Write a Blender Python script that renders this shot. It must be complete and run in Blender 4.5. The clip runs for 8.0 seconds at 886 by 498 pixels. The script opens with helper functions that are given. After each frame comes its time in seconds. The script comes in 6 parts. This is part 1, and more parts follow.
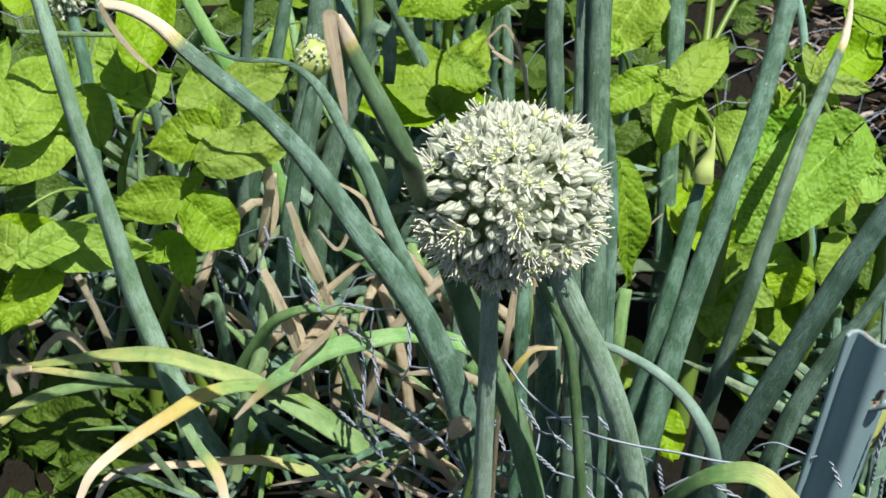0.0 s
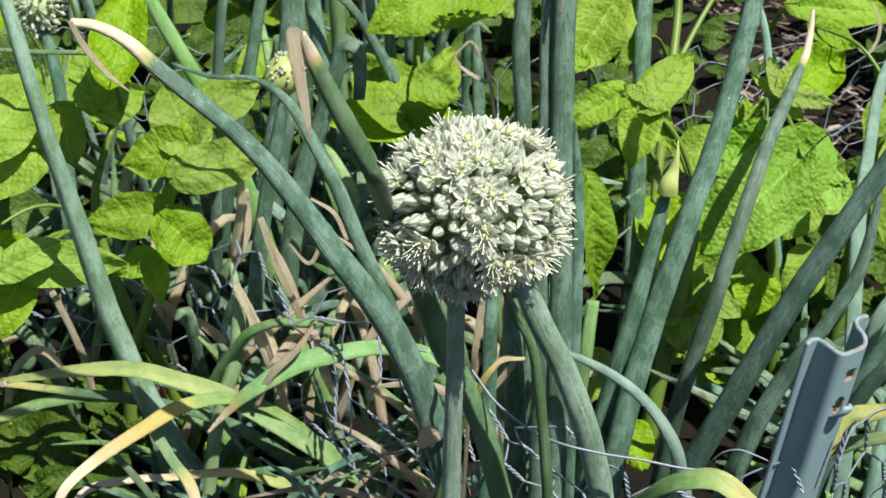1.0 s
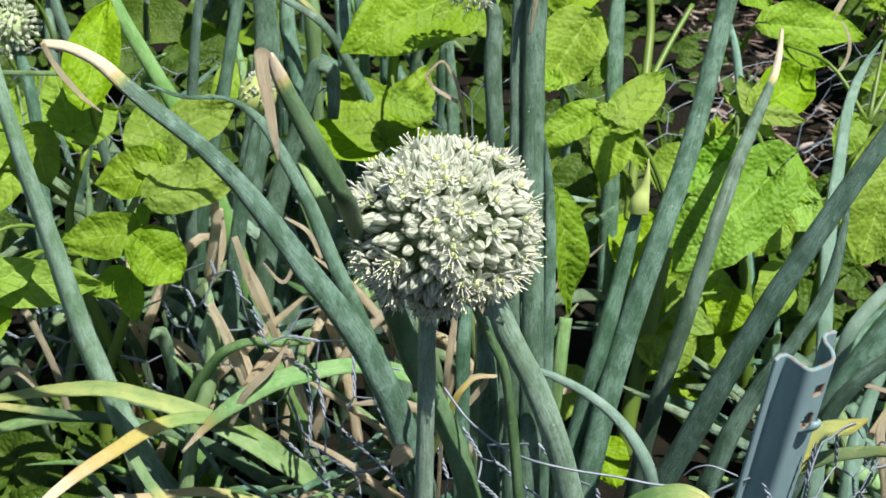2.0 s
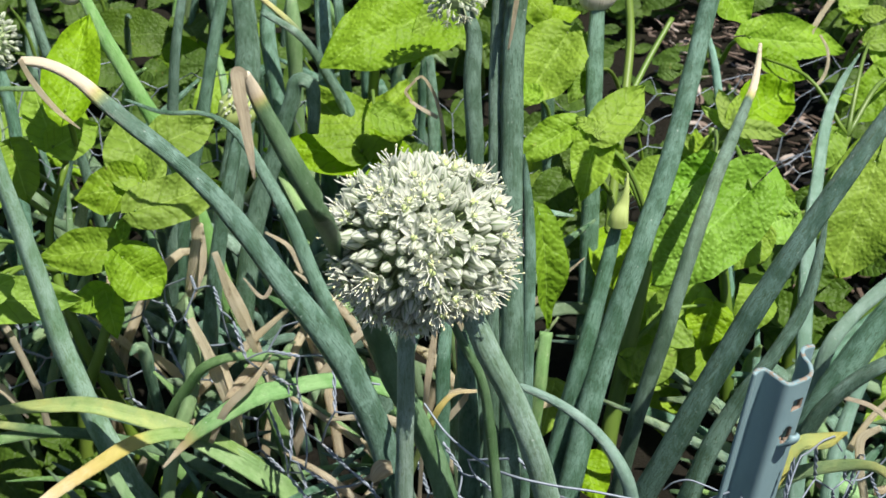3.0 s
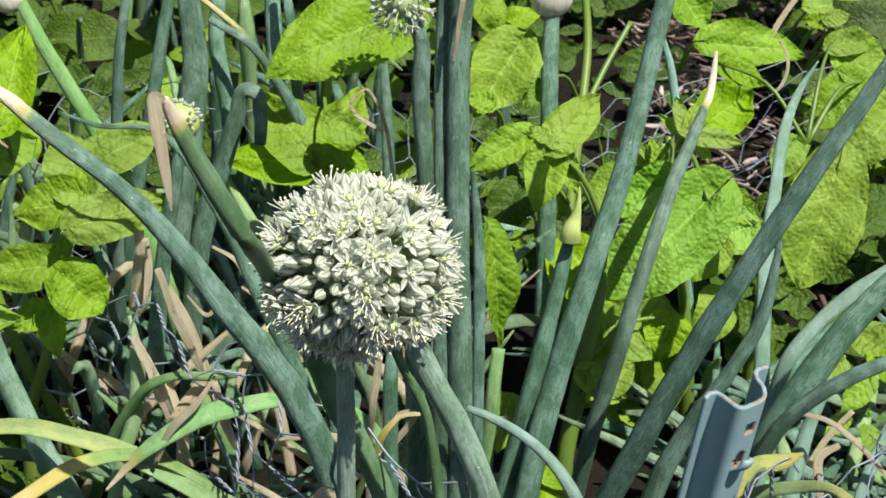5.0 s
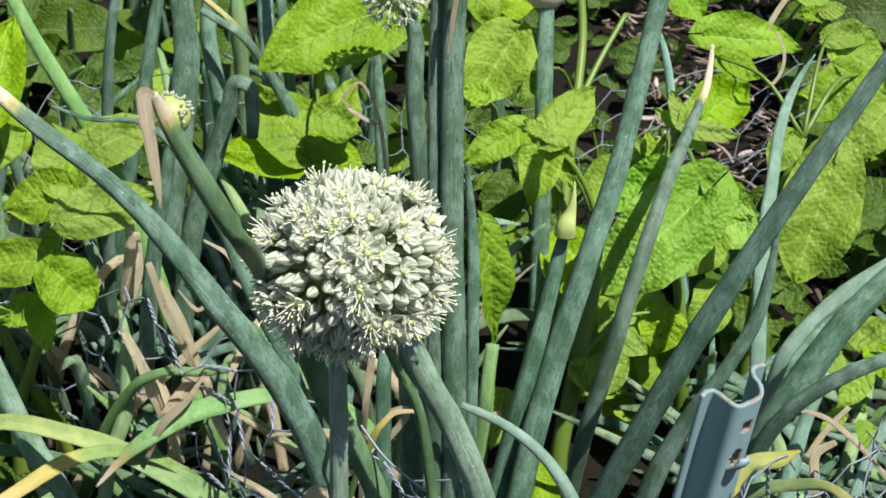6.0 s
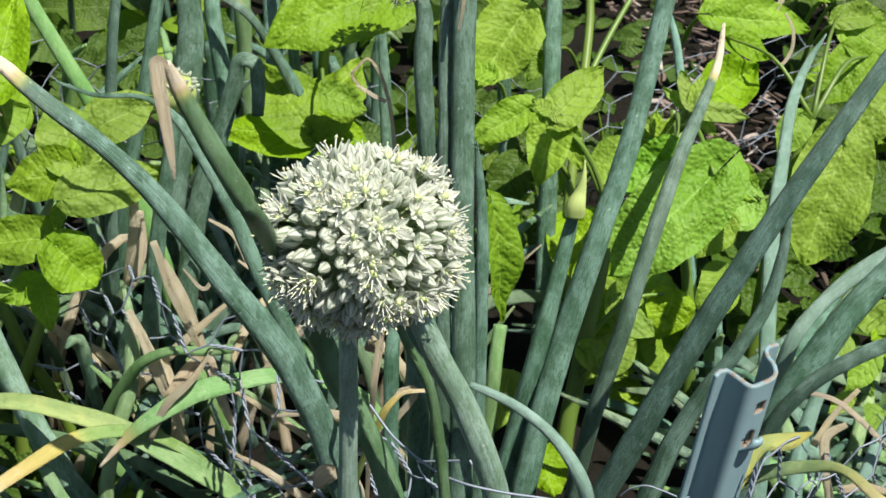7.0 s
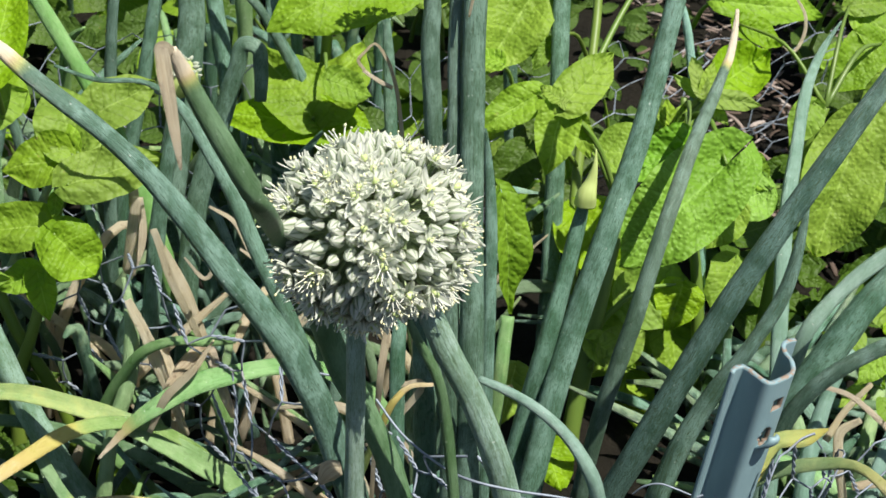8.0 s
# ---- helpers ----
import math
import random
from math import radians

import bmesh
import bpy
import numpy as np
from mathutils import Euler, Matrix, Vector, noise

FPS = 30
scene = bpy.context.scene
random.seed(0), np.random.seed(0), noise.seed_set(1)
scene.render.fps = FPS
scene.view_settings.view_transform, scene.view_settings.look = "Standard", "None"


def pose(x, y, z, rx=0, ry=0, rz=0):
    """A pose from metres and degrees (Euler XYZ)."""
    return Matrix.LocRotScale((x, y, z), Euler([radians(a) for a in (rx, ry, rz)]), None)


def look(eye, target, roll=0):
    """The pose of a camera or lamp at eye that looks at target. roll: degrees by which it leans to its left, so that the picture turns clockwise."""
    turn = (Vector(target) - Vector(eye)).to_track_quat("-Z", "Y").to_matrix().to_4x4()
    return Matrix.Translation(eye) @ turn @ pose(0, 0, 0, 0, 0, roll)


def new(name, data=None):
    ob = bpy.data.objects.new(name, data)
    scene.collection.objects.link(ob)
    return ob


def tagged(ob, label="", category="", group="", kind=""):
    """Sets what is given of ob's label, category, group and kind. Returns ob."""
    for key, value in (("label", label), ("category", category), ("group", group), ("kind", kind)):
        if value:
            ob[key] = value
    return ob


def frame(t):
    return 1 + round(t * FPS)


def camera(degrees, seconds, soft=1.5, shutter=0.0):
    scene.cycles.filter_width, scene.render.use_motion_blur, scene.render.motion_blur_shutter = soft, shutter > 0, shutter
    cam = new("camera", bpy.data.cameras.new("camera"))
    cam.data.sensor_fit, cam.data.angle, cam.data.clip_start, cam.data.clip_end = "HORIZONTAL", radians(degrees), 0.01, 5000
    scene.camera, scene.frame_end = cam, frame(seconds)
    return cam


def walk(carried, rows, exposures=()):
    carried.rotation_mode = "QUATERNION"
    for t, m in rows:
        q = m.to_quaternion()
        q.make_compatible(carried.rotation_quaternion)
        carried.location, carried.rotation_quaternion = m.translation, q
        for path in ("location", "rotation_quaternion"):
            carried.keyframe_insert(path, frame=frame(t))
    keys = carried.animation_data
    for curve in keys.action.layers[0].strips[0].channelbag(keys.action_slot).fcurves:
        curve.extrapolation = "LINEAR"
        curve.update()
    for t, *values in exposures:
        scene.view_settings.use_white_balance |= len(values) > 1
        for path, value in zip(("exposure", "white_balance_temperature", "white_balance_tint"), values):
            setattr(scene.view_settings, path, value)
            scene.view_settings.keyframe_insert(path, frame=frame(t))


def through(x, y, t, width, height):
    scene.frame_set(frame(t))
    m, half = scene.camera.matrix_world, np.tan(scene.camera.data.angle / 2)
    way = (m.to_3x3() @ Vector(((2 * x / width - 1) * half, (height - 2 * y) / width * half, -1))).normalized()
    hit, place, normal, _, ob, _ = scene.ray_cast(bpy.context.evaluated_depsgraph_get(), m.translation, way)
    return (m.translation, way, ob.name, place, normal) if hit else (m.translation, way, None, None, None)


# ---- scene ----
# ---- the camera and its walk ----
cam = camera(33.56, 8.0)
cam.data.dof.use_dof, cam.data.dof.focus_distance, cam.data.dof.aperture_fstop = True, 0.60, 45.0
PATH = [
    (0, look((-0.03630, -0.49844, 0.60795), (-0.03630, -0.03717, 0.30840), 0.000)),
    (0.5, look((-0.03381, -0.50365, 0.61035), (-0.03043, -0.04092, 0.31308), 0.069)),
    (1, look((-0.03070, -0.50860, 0.61228), (-0.02318, -0.04404, 0.31796), 0.136)),
    (1.5, look((-0.02751, -0.51044, 0.61342), (-0.01611, -0.04399, 0.32223), 0.173)),
    (1.7, look((-0.02656, -0.51131, 0.61416), (-0.01394, -0.04427, 0.32397), 0.241)),
    (2.8, look((-0.02579, -0.51242, 0.61587), (-0.00656, -0.04277, 0.33028), 0.442)),
    (3, look((-0.02337, -0.51138, 0.61734), (-0.00328, -0.04167, 0.33192), 0.480)),
    (3.5, look((-0.01942, -0.50542, 0.61747), (0.00314, -0.03562, 0.33239), 0.536)),
    (4, look((-0.01528, -0.49677, 0.61872), (0.00967, -0.02764, 0.33273), 0.568)),
    (4.5, look((-0.00979, -0.49071, 0.61863), (0.01733, -0.02241, 0.33147), 0.597)),
    (4.7, look((-0.00846, -0.49022, 0.61781), (0.01946, -0.02213, 0.33038), 0.644)),
    (5.8, look((-0.00688, -0.47877, 0.61668), (0.02419, -0.01256, 0.32653), 0.866)),
    (6, look((-0.00754, -0.47965, 0.61580), (0.02402, -0.01410, 0.32464), 0.948)),
    (6.5, look((-0.01187, -0.48108, 0.61132), (0.02069, -0.01669, 0.31843), 1.159)),
    (7, look((-0.01405, -0.47518, 0.60814), (0.01928, -0.01229, 0.31297), 1.342)),
    (7.5, look((-0.01611, -0.46778, 0.60500), (0.01788, -0.00660, 0.30725), 1.544)),
    (8, look((-0.01896, -0.45927, 0.60195), (0.01600, 0.00019, 0.30165), 1.759)),
]
walk(cam, PATH, exposures=[(0.0, 0.70), (8.0, 0.70)])

# ---- sky and sun ----
SUN_TO = Vector((0.36, -0.27, 0.89)).normalized()
world = bpy.data.worlds.new("world")
scene.world = world
world.use_nodes = True
wt = world.node_tree
sky = wt.nodes.new("ShaderNodeTexSky")
sky.sky_type = "NISHITA"
sky.sun_disc = False
sky.sun_elevation = math.asin(SUN_TO.z)
sky.sun_rotation = math.atan2(SUN_TO.x, SUN_TO.y)
wt.links.new(sky.outputs[0], wt.nodes["Background"].inputs[0])
wt.nodes["Background"].inputs[1].default_value = 0.057
sun = new("sun", bpy.data.lights.new("sun", "SUN"))
sun.data.energy, sun.data.angle, sun.data.color = 5.0, radians(0.53), (1.0, 0.95, 0.86)
sun.matrix_world = look(SUN_TO * 5, (0, 0, 0))


# ---- materials ----
class Mat:
    """A node material with short ways to add nodes."""

    def __init__(self, name):
        self.m = bpy.data.materials.new(name)
        self.m.use_nodes = True
        self.t = self.m.node_tree
        self.bsdf = self.t.nodes["Principled BSDF"]
        self.out = self.t.nodes["Material Output"]

    def node(self, kind, **values):
        n = self.t.nodes.new(kind)
        for key, value in values.items():
            if key in n.inputs:
                n.inputs[key].default_value = value
        return n

    def link(self, a, b):
        self.t.links.new(a, b)

    def coords(self, source, scale):
        c = self.t.nodes.new("ShaderNodeTexCoord")
        mp = self.node("ShaderNodeMapping", Scale=scale)
        self.link(c.outputs[source], mp.inputs["Vector"])
        return mp.outputs[0]

    def noise(self, vec, scale, detail=4.0, rough=0.55):
        n = self.node("ShaderNodeTexNoise", Scale=scale, Detail=detail, Roughness=rough)
        self.link(vec, n.inputs["Vector"])
        return n.outputs["Fac"]

    def ramp(self, fac, stops):
        r = self.t.nodes.new("ShaderNodeValToRGB")
        el = r.color_ramp.elements
        while len(el) < len(stops):
            el.new(0.5)
        for e, (p, c) in zip(el, stops):
            e.position, e.color = p, (*c, 1.0) if len(c) == 3 else c
        self.link(fac, r.inputs[0])
        return r.outputs[0]

    def mix(self, fac, a, b, blend="MIX"):
        n = self.t.nodes.new("ShaderNodeMix")
        n.data_type, n.blend_type = "RGBA", blend
        for slot, v in ((0, fac), (6, a), (7, b)):
            if isinstance(v, (int, float)):
                n.inputs[slot].default_value = v
            elif isinstance(v, tuple):
                n.inputs[slot].default_value = (*v, 1.0)
            else:
                self.link(v, n.inputs[slot])
        return n.outputs[2]

    def math(self, op, a, b=0.0):
        n = self.t.nodes.new("ShaderNodeMath")
        n.operation = op
        for slot, v in ((0, a), (1, b)):
            if isinstance(v, (int, float)):
                n.inputs[slot].default_value = v
            else:
                self.link(v, n.inputs[slot])
        return n.outputs[0]

    def attr(self, name):
        n = self.t.nodes.new("ShaderNodeAttribute")
        n.attribute_name = name
        return n.outputs["Fac"]

    def random(self):
        return self.t.nodes.new("ShaderNodeObjectInfo").outputs["Random"]

    def vary(self, colour, hue=0.02, sat=0.15, val=0.3):
        n = self.t.nodes.new("ShaderNodeHueSaturation")
        r = self.random()
        self.link(self.math("ADD", self.math("MULTIPLY", r, hue), 0.5 - hue / 2), n.inputs["Hue"])
        r7 = self.math("FRACT", self.math("MULTIPLY", r, 7.31))
        self.link(self.math("ADD", self.math("MULTIPLY", r7, val), 1 - val / 2), n.inputs["Value"])
        r3 = self.math("FRACT", self.math("MULTIPLY", r, 3.77))
        self.link(self.math("ADD", self.math("MULTIPLY", r3, sat), 1 - sat / 2), n.inputs["Saturation"])
        self.link(colour, n.inputs["Color"])
        return n.outputs[0]

    def done(self, colour, rough=0.5, bump=None, depth=0.0005, through=0.0, through_tint=None, metal=0.0, spec=0.5):
        b = self.bsdf
        for slot, v in (("Base Color", colour), ("Roughness", rough)):
            if isinstance(v, (int, float)):
                b.inputs[slot].default_value = v
            elif isinstance(v, tuple):
                b.inputs[slot].default_value = (*v, 1.0)
            else:
                self.link(v, b.inputs[slot])
        b.inputs["Metallic"].default_value = metal
        b.inputs["Specular IOR Level"].default_value = spec
        if bump is not None:
            n = self.node("ShaderNodeBump", Strength=1.0, Distance=depth)
            self.link(bump, n.inputs["Height"])
            self.link(n.outputs[0], b.inputs["Normal"])
        if through:
            tr = self.node("ShaderNodeBsdfTranslucent")
            tint = self.mix(1.0, colour, through_tint or (1.0, 1.0, 1.0), "MULTIPLY")
            self.link(tint, tr.inputs["Color"])
            mx = self.node("ShaderNodeMixShader", Fac=through)
            self.link(b.outputs[0], mx.inputs[1])
            self.link(tr.outputs[0], mx.inputs[2])
            self.link(mx.outputs[0], self.out.inputs["Surface"])
        return self.m


def onion_material(name, green, wax, bloom, mottle, dark, grit=(70.0, 420.0), turning=((0.46, 0.45, 0.18), (0.60, 0.50, 0.28))):
    """Waxy tube leaves: fine lengthwise lines, patches of bloom, scars; 'age' runs from green over yellow to dry straw."""
    a = Mat(name)
    lines = a.noise(a.coords("UV", (46.0, 14.0, 1.0)), 1.0, 3.0)
    cloud = a.noise(a.coords("Object", (95.0, 95.0, 42.0)), 1.0, 7.0, 0.68)
    fleck = a.noise(a.coords("UV", (30.0, 120.0, 1.0)), 1.0, 6.0, 0.72)
    speck = a.noise(a.coords("UV", (*grit, 1.0)), 1.0, 5.0, 0.7)
    c = a.mix(a.ramp(lines, [(0.30, (0, 0, 0)), (0.70, (0.4, 0.4, 0.4))]), green, wax)
    c = a.mix(a.ramp(cloud, [(0.44, (0, 0, 0)), (0.58, (bloom, bloom, bloom))]), c, wax)
    c = a.mix(a.ramp(speck, [(0.54, (0, 0, 0)), (0.60, (mottle * 0.75,) * 3)]), c, dark)
    c = a.mix(a.ramp(fleck, [(0.56, (0, 0, 0)), (0.61, (mottle, mottle, mottle))]), c, dark)
    c = a.mix(a.ramp(speck, [(0.34, (0.6 * mottle,) * 3), (0.41, (0, 0, 0))]), c, (0.27, 0.41, 0.36))
    crack = a.noise(a.coords("UV", (9.0, 42.0, 1.0)), 1.0, 5.0, 0.62)
    c = a.mix(a.ramp(crack, [(0.478, (0, 0, 0)), (0.492, (0.75 * mottle,) * 3), (0.498, (0.75 * mottle,) * 3), (0.512, (0, 0, 0))]), c, dark)
    dust = a.noise(a.coords("Object", (620.0, 620.0, 620.0)), 1.0, 1.0)
    c = a.mix(a.ramp(dust, [(0.755, (0, 0, 0)), (0.785, (0.7, 0.7, 0.7))]), c, (0.55, 0.60, 0.55))
    c = a.vary(c, 0.025, 0.3, 0.3)
    age = a.math("ADD", a.attr("age"), a.math("MULTIPLY", a.math("SUBTRACT", cloud, 0.5), 0.3))
    old = a.ramp(age, [(0.12, (0.33, 0.42, 0.13)), (0.36, turning[0]), (0.58, turning[1]), (0.74, (0.72, 0.61, 0.42)), (1.0, (0.74, 0.65, 0.49))])
    old = a.mix(a.ramp(fleck, [(0.5, (0, 0, 0)), (0.75, (0.45, 0.45, 0.45))]), old, (0.26, 0.15, 0.08))
    c = a.mix(a.ramp(age, [(0.10, (0, 0, 0)), (0.30, (1, 1, 1))]), c, old)
    rough = a.ramp(cloud, [(0.35, (0.26,) * 3), (0.65, (0.46,) * 3)])
    height = a.math("ADD", a.math("MULTIPLY", lines, 0.4), a.math("ADD", a.math("MULTIPLY", fleck, 0.35), a.math("MULTIPLY", speck, 0.12)))
    return a.done(c, rough, height, 0.0014, through=0.07, through_tint=(0.9, 1.0, 0.5), spec=0.45)


M_ONION = onion_material("onion_leaf", (0.055, 0.125, 0.073), (0.190, 0.325, 0.255), 0.9, 0.8, (0.03, 0.065, 0.022))
M_SCARRED = onion_material("scarred_onion_leaf", (0.040, 0.090, 0.062), (0.165, 0.275, 0.235), 0.9, 1.1, (0.035, 0.065, 0.02), (40.0, 900.0))
M_SCAPE = onion_material("pale_flower_stalk", (0.16, 0.28, 0.18), (0.35, 0.50, 0.42), 0.9, 0.7, (0.09, 0.15, 0.045))
M_PALE = onion_material("pale_onion_leaf", (0.17, 0.31, 0.23), (0.29, 0.45, 0.38), 0.8, 0.2, (0.10, 0.15, 0.06))
M_YELLOW = onion_material("yellowing_onion_leaf", (0.17, 0.31, 0.085), (0.29, 0.44, 0.17), 0.7, 0.3, (0.09, 0.13, 0.04), turning=((0.44, 0.41, 0.10), (0.52, 0.42, 0.14)))
M_OLIVE = onion_material("olive_onion_leaf", (0.075, 0.145, 0.060), (0.17, 0.27, 0.15), 0.8, 0.4, (0.05, 0.085, 0.03))
M_STRAP = onion_material("bent_onion_leaf", (0.14, 0.28, 0.09), (0.26, 0.41, 0.18), 0.7, 0.3, (0.09, 0.13, 0.04))


def leaf_material(name, base, light, through, relief=0.0011):
    """Potato leaves: midrib, side veins that arch to the rim, and a quilted blade between them."""
    a = Mat(name)
    cloud = a.noise(a.coords("Object", (30.0, 30.0, 30.0)), 1.0, 4.0)
    grain = a.noise(a.coords("Object", (600.0, 600.0, 600.0)), 1.0, 4.0, 0.6)
    warp = a.noise(a.coords("Object", (110.0, 110.0, 110.0)), 1.0, 2.0)
    xy = a.t.nodes.new("ShaderNodeSeparateXYZ")
    a.link(a.t.nodes.new("ShaderNodeTexCoord").outputs["UV"], xy.inputs[0])
    s, q = xy.outputs[0], a.math("ABSOLUTE", a.math("SUBTRACT", a.math("MULTIPLY", xy.outputs[1], 2.0), 1.0))
    arch = a.math("MULTIPLY", q, a.math("SUBTRACT", 1.5, a.math("MULTIPLY", s, 0.6)))
    arch = a.math("ADD", arch, a.math("MULTIPLY", warp, 0.55))
    v = a.math("FRACT", a.math("ADD", a.math("SUBTRACT", a.math("MULTIPLY", s, 5.5), arch), 4.0))
    v = a.math("MINIMUM", v, a.math("SUBTRACT", 1.0, v))
    side = a.ramp(v, [(0.012, (1, 1, 1)), (0.055, (0, 0, 0))])
    puff = a.ramp(v, [(0.0, (0, 0, 0)), (0.2, (0.75, 0.75, 0.75)), (0.5, (1, 1, 1))])
    mid = a.ramp(q, [(0.015, (1, 1, 1)), (0.055, (0, 0, 0))])
    vor = a.node("ShaderNodeTexVoronoi", Scale=1.0, Smoothness=0.6)
    vor.feature = "SMOOTH_F1"
    a.link(a.coords("Object", (400.0, 400.0, 400.0)), vor.inputs["Vector"])
    c = a.mix(a.ramp(cloud, [(0.35, (0, 0, 0)), (0.68, (1, 1, 1))]), base, light)
    c = a.mix(a.math("MULTIPLY", side, 0.5), c, tuple(v_ * 0.6 for v_ in base))
    c = a.mix(a.math("MULTIPLY", mid, 0.5), c, tuple(v_ * 1.25 + 0.06 for v_ in light))
    c = a.mix(a.math("MULTIPLY", vor.outputs["Distance"], 0.35), c, tuple(v_ * 0.72 for v_ in base))
    spots = a.noise(a.coords("Object", (140.0, 140.0, 140.0)), 1.0, 2.0)
    c = a.mix(a.ramp(spots, [(0.72, (0, 0, 0)), (0.78, (0.5, 0.5, 0.5))]), c, (0.30, 0.26, 0.08))
    c = a.vary(c, 0.012, 0.15, 0.24)
    hgt = a.math("SUBTRACT", a.math("ADD", a.math("MULTIPLY", puff, 0.5), a.math("MULTIPLY", grain, 0.12)), a.math("MULTIPLY", vor.outputs["Distance"], 1.0))
    hgt = a.math("SUBTRACT", hgt, a.math("MULTIPLY", mid, 0.2))
    return a.done(c, 0.52, hgt, relief, through=through, through_tint=(1.1, 1.15, 0.4), spec=0.22)


M_LEAF = leaf_material("potato_leaf", (0.175, 0.305, 0.024), (0.265, 0.425, 0.042), 0.36)
M_LEAF_QUILTED = leaf_material("quilted_potato_leaf", (0.14, 0.285, 0.035), (0.21, 0.39, 0.065), 0.24, 0.0015)
# darker copy of M_LEAF; shade on low and rear leaves put in the colour
M_LEAF_SHADED = leaf_material("shaded_potato_leaf", (0.050, 0.098, 0.014), (0.085, 0.150, 0.022), 0.3)
M_LEAF_YOUNG = leaf_material("young_potato_leaf", (0.24, 0.38, 0.05), (0.33, 0.48, 0.09), 0.42)

a = Mat("potato_stem")
M_STEM = a.done(a.vary(a.mix(a.noise(a.coords("Object", (60.0, 60.0, 20.0)), 1.0), (0.08, 0.16, 0.02), (0.17, 0.25, 0.04))), 0.45, through=0.1)

a = Mat("tepal")
n1 = a.noise(a.coords("Object", (600.0, 600.0, 300.0)), 1.0, 3.0)
c = a.mix(a.attr("rib"), a.mix(n1, (0.72, 0.75, 0.66), (0.80, 0.82, 0.75)), (0.10, 0.20, 0.03))
M_TEPAL = a.done(a.vary(c, 0.02, 0.3, 0.10), 0.45, n1, 0.0002, through=0.50, through_tint=(1.0, 1.0, 0.94), spec=0.22)
a = Mat("filament")
M_FILAMENT = a.done(a.mix(a.random(), (0.74, 0.76, 0.64), (0.82, 0.82, 0.76)), 0.4, through=0.25)
a = Mat("anther")
M_ANTHER = a.done(a.vary(a.mix(a.noise(a.coords("Object", (500.0, 500.0, 500.0)), 1.0), (0.56, 0.56, 0.28), (0.70, 0.68, 0.46)), 0.05, 0.3, 0.3), 0.6)
a = Mat("ovary")
M_OVARY = a.done(a.mix(a.noise(a.coords("Object", (500.0, 500.0, 500.0)), 1.0), (0.38, 0.48, 0.16), (0.55, 0.62, 0.32)), 0.4)
a = Mat("pedicel")
M_PEDICEL = a.done(a.mix(a.random(), (0.26, 0.36, 0.16), (0.42, 0.50, 0.28)), 0.5)
a = Mat("spathe")
M_SPATHE = a.done(a.mix(a.noise(a.coords("UV", (30.0, 8.0, 1.0)), 1.0), (0.42, 0.54, 0.13), (0.58, 0.66, 0.28)), 0.45, through=0.3)
a = Mat("papery_sheath")
n1 = a.noise(a.coords("UV", (40.0, 60.0, 1.0)), 1.0, 4.0)
M_PAPER = a.done(a.mix(a.ramp(n1, [(0.35, (0, 0, 0)), (0.65, (1, 1, 1))]), (0.50, 0.47, 0.36), (0.70, 0.66, 0.58)), 0.6, n1, 0.0006, through=0.2)
a = Mat("dry_skin")
n1 = a.noise(a.coords("UV", (26.0, 30.0, 1.0)), 1.0, 5.0, 0.65)
n2 = a.noise(a.coords("Object", (45.0, 45.0, 45.0)), 1.0, 3.0)
c = a.mix(a.ramp(n1, [(0.3, (0, 0, 0)), (0.7, (1, 1, 1))]), (0.64, 0.52, 0.33), (0.90, 0.84, 0.66))
c = a.mix(a.ramp(n2, [(0.5, (0, 0, 0)), (0.72, (0.7, 0.7, 0.7))]), c, (0.82, 0.76, 0.62))
n3 = a.noise(a.coords("Object", (260.0, 260.0, 130.0)), 1.0, 5.0, 0.7)
c = a.mix(a.ramp(n3, [(0.60, (0, 0, 0)), (0.68, (0.5, 0.5, 0.5))]), c, (0.30, 0.17, 0.08))
M_DRY = a.done(a.vary(c, 0.02, 0.3, 0.2), 0.7, n1, 0.0018, through=0.48)

a = Mat("galvanised_wire")
n1 = a.noise(a.coords("Object", (500.0, 500.0, 500.0)), 1.0, 3.0)
n2 = a.noise(a.coords("Object", (40.0, 40.0, 40.0)), 1.0, 3.0)
c = a.mix(n1, (0.15, 0.18, 0.225), (0.27, 0.31, 0.37))
c = a.mix(a.ramp(n2, [(0.6, (0, 0, 0)), (0.75, (0.6, 0.6, 0.6))]), c, (0.22, 0.16, 0.11))
M_WIRE = a.done(c, 0.55, n1, 0.0002, metal=0.2)

a = Mat("painted_steel")
n1 = a.noise(a.coords("Object", (90.0, 90.0, 30.0)), 1.0, 5.0, 0.6)
n2 = a.noise(a.coords("Object", (700.0, 700.0, 700.0)), 1.0, 2.0)
n3 = a.noise(a.coords("Object", (220.0, 220.0, 160.0)), 1.0, 5.0, 0.7)
c = a.mix(n1, (0.140, 0.232, 0.260), (0.245, 0.355, 0.380))
edge = a.attr("wear")
worn = a.ramp(a.math("ADD", a.math("MULTIPLY", n3, 0.8), a.math("MULTIPLY", edge, 0.45)), [(0.62, (0, 0, 0)), (0.70, (1, 1, 1))])
c = a.mix(worn, c, a.mix(n3, (0.09, 0.05, 0.03), (0.34, 0.27, 0.21)))
M_PAINT = a.done(c, a.ramp(worn, [(0.0, (0.48,) * 3), (1.0, (0.85,) * 3)]), a.math("ADD", n1, a.math("MULTIPLY", n2, 0.3)), 0.00022)

